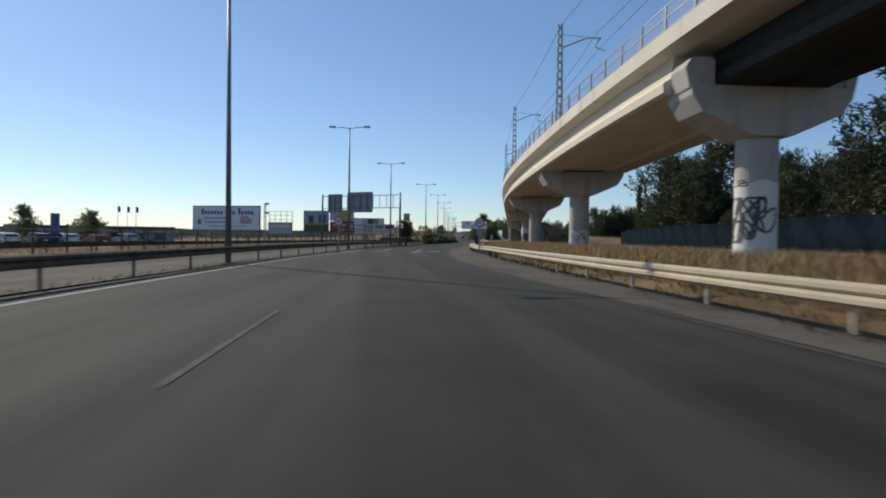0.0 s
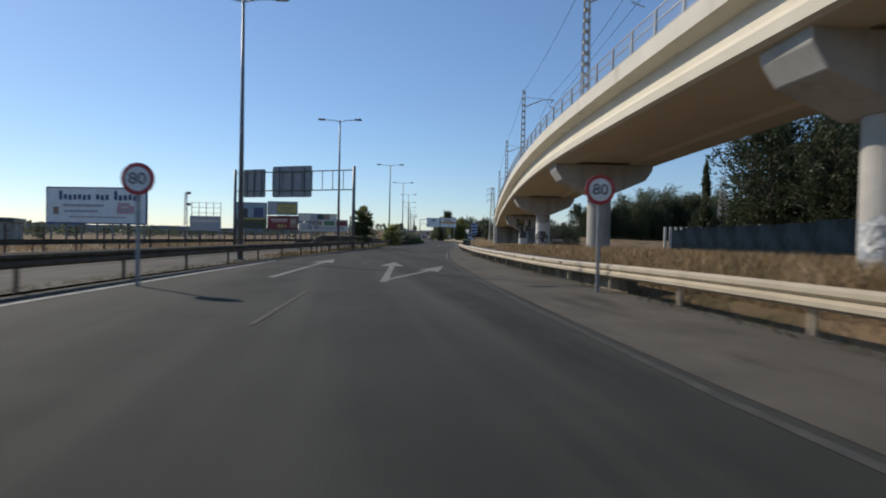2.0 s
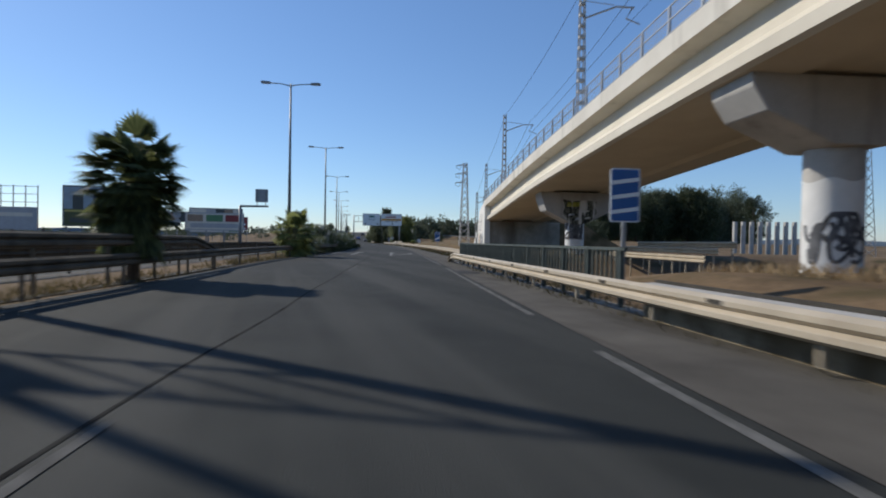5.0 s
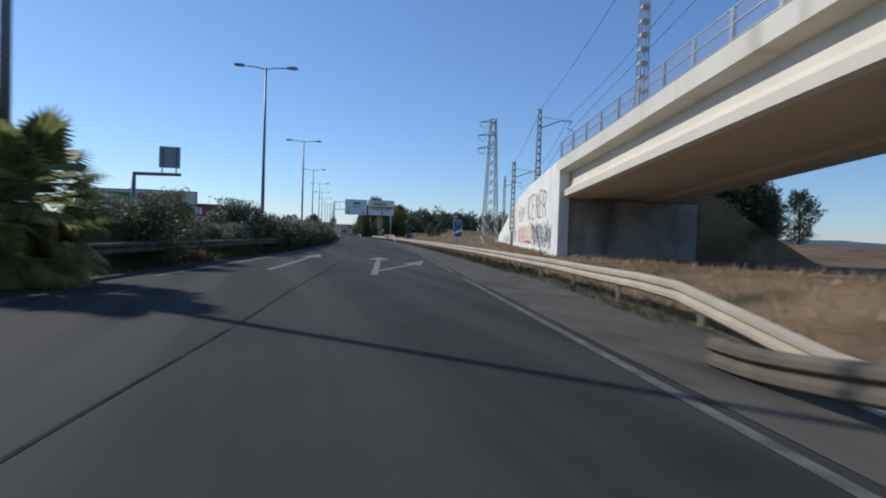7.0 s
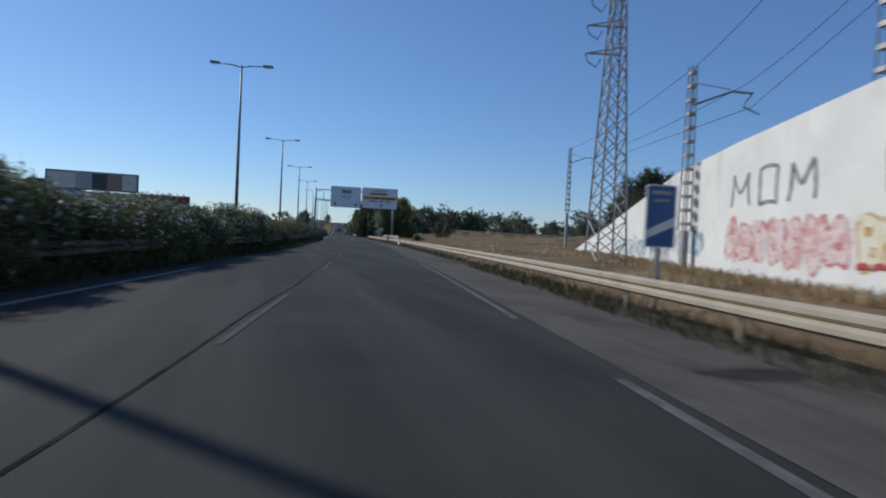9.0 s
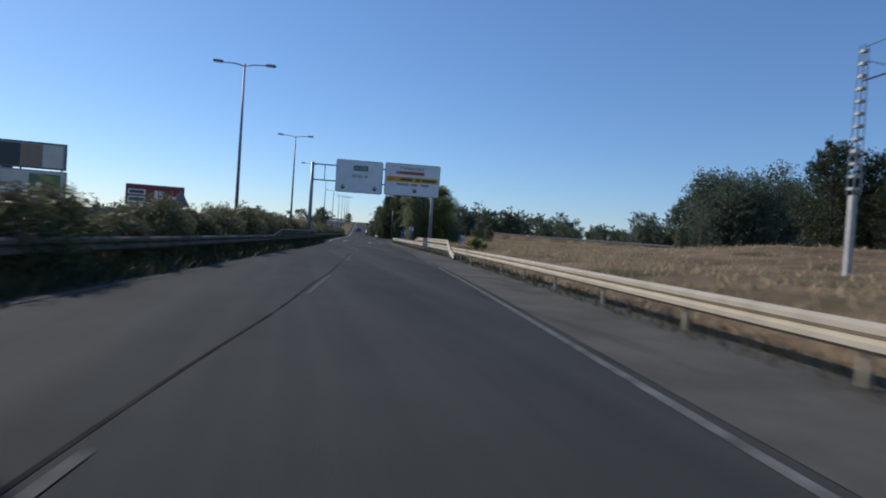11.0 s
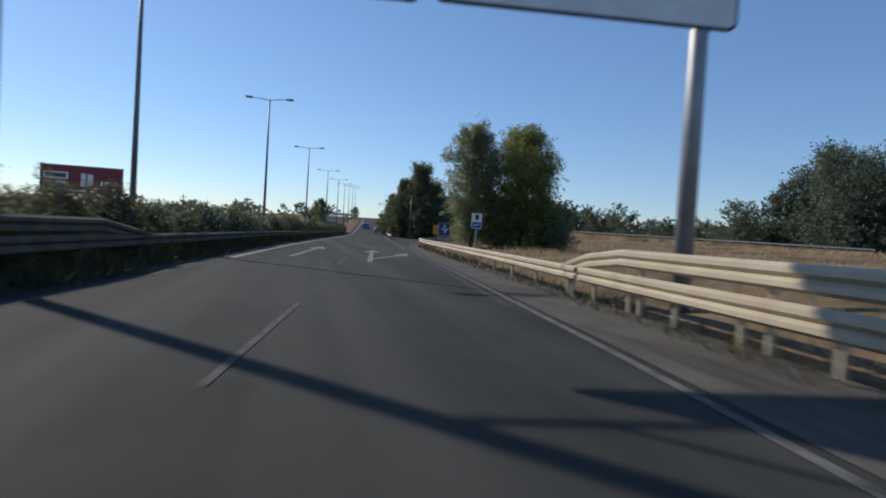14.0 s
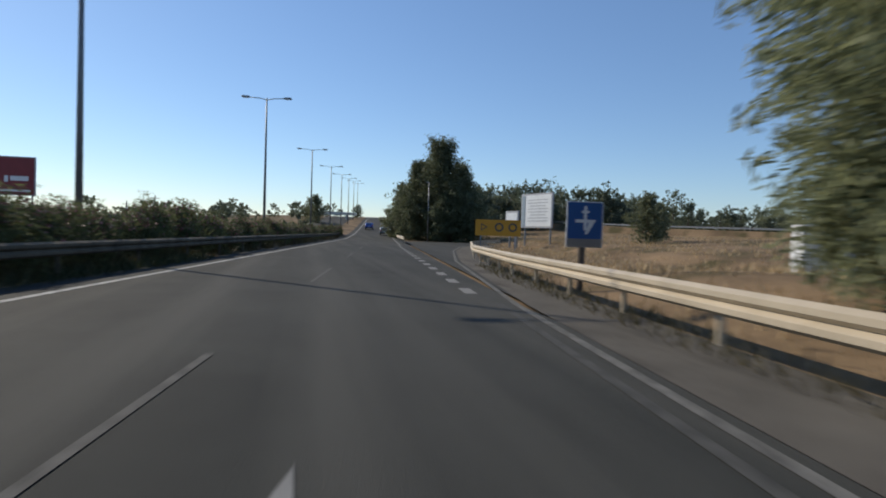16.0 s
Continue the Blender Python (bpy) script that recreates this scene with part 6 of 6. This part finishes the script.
def stroke(s0, z0, s1, z1, w, mat=INK, off=0.014):
    off = off + 0.0012 * (next(layer) % 24)
    a = Vector((s1 - s0, z1 - z0)).normalized()
    p = Vector((a.y, -a.x)) * w / 2
    n = 7
    up, down = [], []
    bend = rng.normal() * 0.45 * w
    for k in range(n):
        u = k / (n - 1)
        c = 4 * u * (1 - u) * bend
        f, q = 1 + rng.normal() * 0.22, 1 + rng.normal() * 0.22
        up.append((s0 + (s1 - s0) * u + p.x * f + a.y * c, z0 + (z1 - z0) * u + p.y * f - a.x * c))
        down.append((s0 + (s1 - s0) * u - p.x * q + a.y * c, z0 + (z1 - z0) * u - p.y * q - a.x * c))
    g = Geo()
    pts = [at(q, float(wall_d(q)) - off, z) for q, z in up + down]
    g.add(pts, [(k, k + 1, n + k + 1, n + k) for k in range(n - 1)])
    part("stroke", g, mat, ramp, plan=True)


def tag_row(s_from, step, z0, z1, glyphs, w):
    for i, gl in enumerate(glyphs):
        for x0, y0, x1, y1 in gl:
            k = s_from - (i + 0.0) * step
            stroke(k - x0 * step * 0.72, z0 + y0 * (z1 - z0), k - x1 * step * 0.72, z0 + y1 * (z1 - z0), w, INK, 0.014 + 0.001 * (i % 3))


A1 = [(0, 0, 0.1, 1), (0.1, 1, 0.5, 0.4), (0.5, 0.4, 0.9, 1), (0.9, 1, 1, 0)]
A2 = [(0.1, 0, 0.1, 1), (0.1, 1, 0.9, 1), (0.9, 1, 0.9, 0), (0.9, 0, 0.1, 0)]
A3 = [(0.1, 0, 0.1, 1), (0.1, 0.5, 0.9, 1), (0.1, 0.5, 0.9, 0)]
A4 = [(0.1, 0, 0.1, 1), (0.1, 1, 0.8, 1), (0.1, 0.55, 0.7, 0.55), (0.1, 0, 0.8, 0)]
A5 = [(0.1, 0, 0.1, 1), (0.1, 1, 0.9, 0), (0.9, 0, 0.9, 1)]
A6 = [(0.1, 0, 0.1, 1), (0.1, 1, 0.8, 0.9), (0.8, 0.9, 0.7, 0.5), (0.7, 0.5, 0.1, 0.45), (0.4, 0.45, 0.95, 0)]
tag_row(150.2, 1.6, 2.65, 3.7, [A1, A2, A1], 0.1)
for gl, sa, wd in ((A3, 143.5, 1.9), (A4, 141.5, 1.5), (A5, 139.9, 1.5), (A4, 138.4, 1.15), (A6, 137.3, 1.6)):
    tag_row(sa, wd, 2.6, 4.3, [gl], 0.13)
BLACK_SPRAY = material("black_spray", (0.025, 0.026, 0.03), (0.16, 0.16, 0.165), scale=3.0, rough=0.8, bump=0, spread=0.2)


def loop_tag(s0, s1, z0, z1, turns, w, seed, mat):
    """One looping sprayed line across a stretch of the wall."""
    q = np.random.default_rng(seed)
    a, b, c = q.uniform(0, 6.28, 3)
    u = np.linspace(0, 1, 14 * turns)
    ss = s0 + (s1 - s0) * (u + 0.16 * np.sin(6.28 * turns * u + a))
    zz = (z0 + z1) / 2 + (z1 - z0) / 2 * (0.75 * np.sin(6.28 * turns * u + b) + 0.25 * np.sin(6.28 * 2.3 * u + c))
    for k in range(len(u) - 1):
        stroke(float(ss[k]), float(zz[k]), float(ss[k + 1]), float(zz[k + 1]), w, mat, 0.016)


loop_tag(141.1, 137.3, 0.75, 2.3, 4, 0.11, 1, BLACK_SPRAY)
loop_tag(140.9, 137.6, 1.0, 2.1, 3, 0.07, 2, INK)
loop_tag(137.1, 134.5, 0.7, 2.1, 4, 0.07, 3, INK)
loop_tag(136.4, 134.3, 0.9, 1.9, 2, 0.1, 4, BLACK_SPRAY)
for k in range(6):
    stroke(144.2 - 0.5 * k, 0.95, 143.8 - 0.5 * k, 0.97, 0.14, REDLINE, 0.017)
for sa, za in ((140.8, 2.05), (139.6, 2.3), (140.2, 1.0), (138.0, 1.1), (141.3, 2.1), (141.4, 1.3)):
    stroke(sa, za, sa - 0.3, za - 0.12, 0.12, REDLINE, 0.02)
# scrawls round the columns
WHITE_ROLLER = material("white_roller_paint", (0.6, 0.6, 0.58), (0.74, 0.73, 0.7), scale=1.5, rough=0.8, bump=0.05)


def band_on(p, z0, z1, mat, rag, seed, label):
    g = Geo()
    n = 40
    rng = np.random.default_rng(seed)
    ph = rng.uniform(0, 6.28, 3)
    for k in range(n):
        a = math.pi * (0.85 + 1.4 * k / (n - 1))
        lo, hi = (rag * math.sin(k * f + q) for f, q in ((0.7, ph[0]), (0.5, ph[1])))
        g.v += [(0.726 * math.cos(a), 0.726 * math.sin(a), z0 + lo), (0.726 * math.cos(a), 0.726 * math.sin(a), z1 + hi)]
    g.f += [(2 * k, 2 * k + 2, 2 * k + 3, 2 * k + 1) for k in range(n - 1)]
    part("graffiti", g, mat, p, label)


def scrawl_on(p, z0, z1, count, w, seed, mat):
    """Looping sprayed lines round the side of a column that faces the road."""
    rng = np.random.default_rng(seed)
    for c in range(count):
        g = Geo()
        a0, zm = rng.uniform(3.0, 5.0), rng.uniform(z0, z1)
        ax, az = rng.uniform(0.25, 0.7), rng.uniform(0.15, 0.5) * (z1 - z0)
        f1, f2, q = rng.uniform(0.8, 1.6), rng.uniform(1.2, 2.8), rng.uniform(0, 6.28)
        r = 0.73 + 0.0015 * c
        pts = [(a0 + ax * math.sin(f1 * u), min(z1, max(z0, zm + az * math.sin(f2 * u + q)))) for u in np.linspace(0, 4.2, 26)]
        for k, (a, z) in enumerate(pts):
            b = pts[min(k + 1, 25)], pts[max(k - 1, 0)]
            t = Vector(((b[0][0] - b[1][0]) * 0.72, b[0][1] - b[1][1]))
            t = t.normalized() if t.length > 1e-6 else Vector((1, 0))
            for sgn in (-1, 1):
                aa, zz = a + sgn * t.y * w / 2 / 0.72, z - sgn * t.x * w / 2
                g.v.append((r * math.cos(aa), r * math.sin(aa), zz))
        g.f += [(2 * k, 2 * k + 2, 2 * k + 3, 2 * k + 1) for k in range(25)]
        part("scrawl", g, mat, p)


SPRAY_DARK = spray("dark_spray", (0.012, 0.014, 0.01), (0.14, 0.14, 0.11), 4.0)
SPRAY_OLIVE = spray("olive_spray", (0.2, 0.2, 0.03), (0.36, 0.34, 0.06), 2.0)
band_on(piers[2], 0.15, 2.9, WHITE_ROLLER, 0.05, 1, "white painted band under the scrawls")
scrawl_on(piers[2], 0.7, 2.3, 9, 0.09, 2, BLACK_SPRAY)
scrawl_on(piers[2], 2.75, 2.95, 2, 0.06, 3, BLACK_SPRAY)
band_on(piers[3], 0.1, 1.4, SPRAY_PALE, 0.1, 4, "faint grey graffiti band")
scrawl_on(piers[3], 0.3, 1.2, 4, 0.06, 5, INK)
band_on(piers[5], 0.1, 2.6, WHITE_ROLLER, 0.06, 6, "white painted band under the scrawls")
scrawl_on(piers[5], 0.4, 1.7, 9, 0.11, 7, BLACK_SPRAY)
band_on(piers[6], 0.3, 2.1, WHITE_ROLLER, 0.06, 8, "white painted band")
band_on(piers[6], 2.16, 3.45, SPRAY_GREY, 0.05, 12, "grey graffiti band above the white one")
scrawl_on(piers[6], 2.2, 3.4, 12, 0.14, 9, BLACK_SPRAY)
for poly, mat, label in (([(-0.75, 3.2), (0.0, 3.12), (0.8, 3.25), (1.2, 3.6), (1.45, 3.95), (1.3, 4.4), (1.42, 4.7), (0.5, 4.78), (-0.4, 4.7), (-1.25, 4.82), (-1.1, 4.3), (-1.3, 3.7)], SPRAY_DARK, "black sprayed field on the cap"), ([(-0.95, 4.3), (0.35, 4.35), (0.3, 4.66), (-0.9, 4.6)], SPRAY_OLIVE, "yellow-green sprayed letters on the cap")):
    k = 0.951 if mat is SPRAY_DARK else 0.956
    part("graffiti", Geo().prism(poly, -k - 0.004, -k), mat, piers[6], label)
for x0, z0, w, h in ((-0.85, 3.7, 0.5, 0.12), (0.1, 3.95, 0.7, 0.09), (0.5, 3.5, 0.4, 0.1), (-0.3, 3.4, 0.3, 0.16)):
    part("graffiti", Geo().prism([(x0, z0), (x0 + w, z0 + 0.06), (x0 + w, z0 + h + 0.05), (x0 + 0.05, z0 + h)], -0.961, -0.955), SPRAY_GREY, piers[6], "grey sprayed strokes on the cap")


# ---- vehicles
def car(m, colour, label, group="cars"):
    c = thing("car", m, label, "car", group)
    paint_ = plain("car_paint", colour, 0.3, 0.2)
    side = [(-2.0, 0.3), (-2.05, 0.75), (-1.95, 0.95), (-1.75, 1.0), (-1.3, 1.42), (0.3, 1.46), (1.0, 1.0), (1.85, 0.85), (2.05, 0.6), (2.0, 0.3)]
    body = part("body", Geo().prism(side, -0.83, 0.83, Matrix.Rotation(radians(90), 4, "Z")), paint_, c, "painted hatchback body", bevel=0.05)
    part("rear_window", Geo().prism([(-0.62, 1.03), (0.62, 1.03), (0.52, 1.38), (-0.52, 1.38)], 0, 0.02, Matrix.Translation((0, -1.86, 0)) @ Matrix.Translation((0, 0, 1.03)) @ Matrix.Rotation(radians(-44), 4, "X") @ Matrix.Translation((0, 0, -1.03))), GLASS_DARK, body)
    for k in (-1, 1):
        part("side_window", Geo().box((k * 0.835, -0.3, 1.2), (0.02, 1.7, 0.3)), GLASS_DARK, body)
        part("tail_light", Geo().box((k * 0.68, -2.03, 0.85), (0.2, 0.05, 0.22)), RED, body)
    part("bumper", Geo().box((0, -2.04, 0.42), (1.6, 0.1, 0.2)), RUBBER, body, bevel=0.02)
    part("number_plate", Geo().box((0, -2.07, 0.66), (0.5, 0.02, 0.11)), SIGN_WHITE, body)
    for x in (-0.78, 0.78):
        for y in (-1.25, 1.3):
            w = part("wheel", Geo().tube([(x - 0.1, y, 0.31), (x + 0.1, y, 0.31)], 0.31, n=18), RUBBER, c)
            part("rim", Geo().tube([(x - 0.105, y, 0.31), (x + 0.105, y, 0.31)], 0.19, n=12), STEEL, w)
    return c


car(stand(369, -3.3, 0.0), (0.03, 0.12, 0.4), "bright blue hatchback on the carriageway ahead")
car(stand(346, 0.15, 0.0), (0.16, 0.2, 0.25), "blue-grey saloon car on the carriageway ahead")
car(stand(410, -0.3, 0.0), (0.03, 0.035, 0.05), "dark car climbing towards the crest")
for i, (s0, d0, col, lab) in enumerate(((60, -47, (0.5, 0.5, 0.5), "silver car parked in the far lot"), (62, -45, (0.04, 0.04, 0.05), "black car parked in the far lot"), (64, -43.4, (0.6, 0.6, 0.58), "white car parked in the far lot"), (66.5, -41.5, (0.2, 0.03, 0.03), "dark red car parked in the far lot"), (69, -39.6, (0.3, 0.32, 0.34), "grey car parked in the far lot"))):
    car(stand(s0, d0, float(ground_height(s0, d0)), 60), col, lab, "parked cars")

# ---- far left: low hall, flags, totem
hall = thing("low_hall", stand(92, -62, -0.2, 30), "long low dark-roofed commercial hall", "building")
part("wall", Geo().box((0, 0, 1.2), (24, 8, 2.4)), DARK_CONCRETE, hall, bevel=0.02)
part("roof", Geo().box((0, 0, 2.6), (24.6, 8.6, 0.45)), DARKP, hall)
for x in runs(-10, 10, 3.3):
    part("window", Geo().box((x, -4.02, 1.2), (1.8, 0.06, 1.1)), GLASS_DARK, hall)
totem = single("totem_sign", Geo().box((0, 0, 1.9), (0.9, 0.4, 3.8)), NAVY, stand(63.2, -44, -0.2), "dark blue advertising totem by the lot", "sign", bevel=0.04)
for i, (s0, d0) in enumerate(((77.8, -47.5), (78.4, -46.5), (79.0, -45.6))):
    fl = thing("flag_pole", stand(s0, d0, -0.2), "slim flag pole with a dark hanging banner", "flag", "flags")
    part("pole", Geo().tube([(0, 0, 0), (0, 0, 5.6)], 0.04, 0.03, 6), STEEL, fl)
    part("banner", Geo().prism([(0.03, 4.7), (0.42, 4.62), (0.4, 5.45), (0.03, 5.5)], -0.01, 0.01), NAVY, fl)
bridge = thing("far_overpass", stand(425, -17, 0), "distant white road overpass beyond the hedge", "overpass")
part("deck", Geo().box((0, 0, 1.6), (16, 3, 0.9)), CONCRETE, bridge)
part("support", Geo().box((-5, 0, 0), (0.8, 2, 2.6)), CONCRETE, bridge)
part("support", Geo().box((5, 0, 0), (0.8, 2, 2.6)), CONCRETE, bridge)

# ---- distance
# the hills' blue-grey has the distance haze mixed into the colour
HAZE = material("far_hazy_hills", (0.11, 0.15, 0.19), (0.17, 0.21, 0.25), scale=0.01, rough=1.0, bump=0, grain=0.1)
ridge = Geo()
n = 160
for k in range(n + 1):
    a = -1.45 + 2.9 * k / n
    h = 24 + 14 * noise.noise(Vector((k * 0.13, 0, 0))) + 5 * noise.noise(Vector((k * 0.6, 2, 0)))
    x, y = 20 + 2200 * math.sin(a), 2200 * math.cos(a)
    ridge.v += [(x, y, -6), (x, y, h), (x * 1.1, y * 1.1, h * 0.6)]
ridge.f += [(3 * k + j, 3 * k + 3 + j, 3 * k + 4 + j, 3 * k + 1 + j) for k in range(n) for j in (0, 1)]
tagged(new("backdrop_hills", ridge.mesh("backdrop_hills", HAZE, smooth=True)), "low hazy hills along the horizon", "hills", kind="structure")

far_pole = thing("power_pole", stand(417, -89, -7), "slim distant power pole standing over the scrub", "pole", "power poles")
part("mast", Geo().tube([(0, 0, 0), (0, 0, 12)], 0.25, 0.15, 6), STEEL, far_pole)
for h in (9.6, 11.0):
    part("crossarm", Geo().box((0, 0, h), (2.6, 0.16, 0.16)), STEEL, far_pole)
for d0, z0 in ((-76, -8.5), (-68, -6.5), (-60, -8), (-112, -7.5)):
    copy_thing(far_pole, stand(417, d0, z0))

# oil stains and small patches on the shoulder
STAIN = material("oil_stain", (0.012, 0.012, 0.012), (0.045, 0.042, 0.037), scale=2.5, rough=0.8, spec=0.2)
for s0, d0, w, ln in ((194.1, 3.6, 0.75, 0.5), (221.3, 3.05, 0.7, 0.35), (137.9, 3.75, 0.6, 0.25), (96, 2.9, 0.5, 1.2)):
    g = Geo()
    ring = [(w * math.cos(a) * (1 + 0.15 * math.sin(3 * a + s0)), ln * math.sin(a) * (1 + 0.15 * math.sin(2 * a + s0)), 0) for a in (2 * math.pi * k / 18 for k in range(18))]
    g.add(ring, [tuple(range(18))])
    single("road_stain", g, STAIN, stand(s0, d0, 0.005), "dark oily stain on the asphalt", "stain", "road stains", "structure")
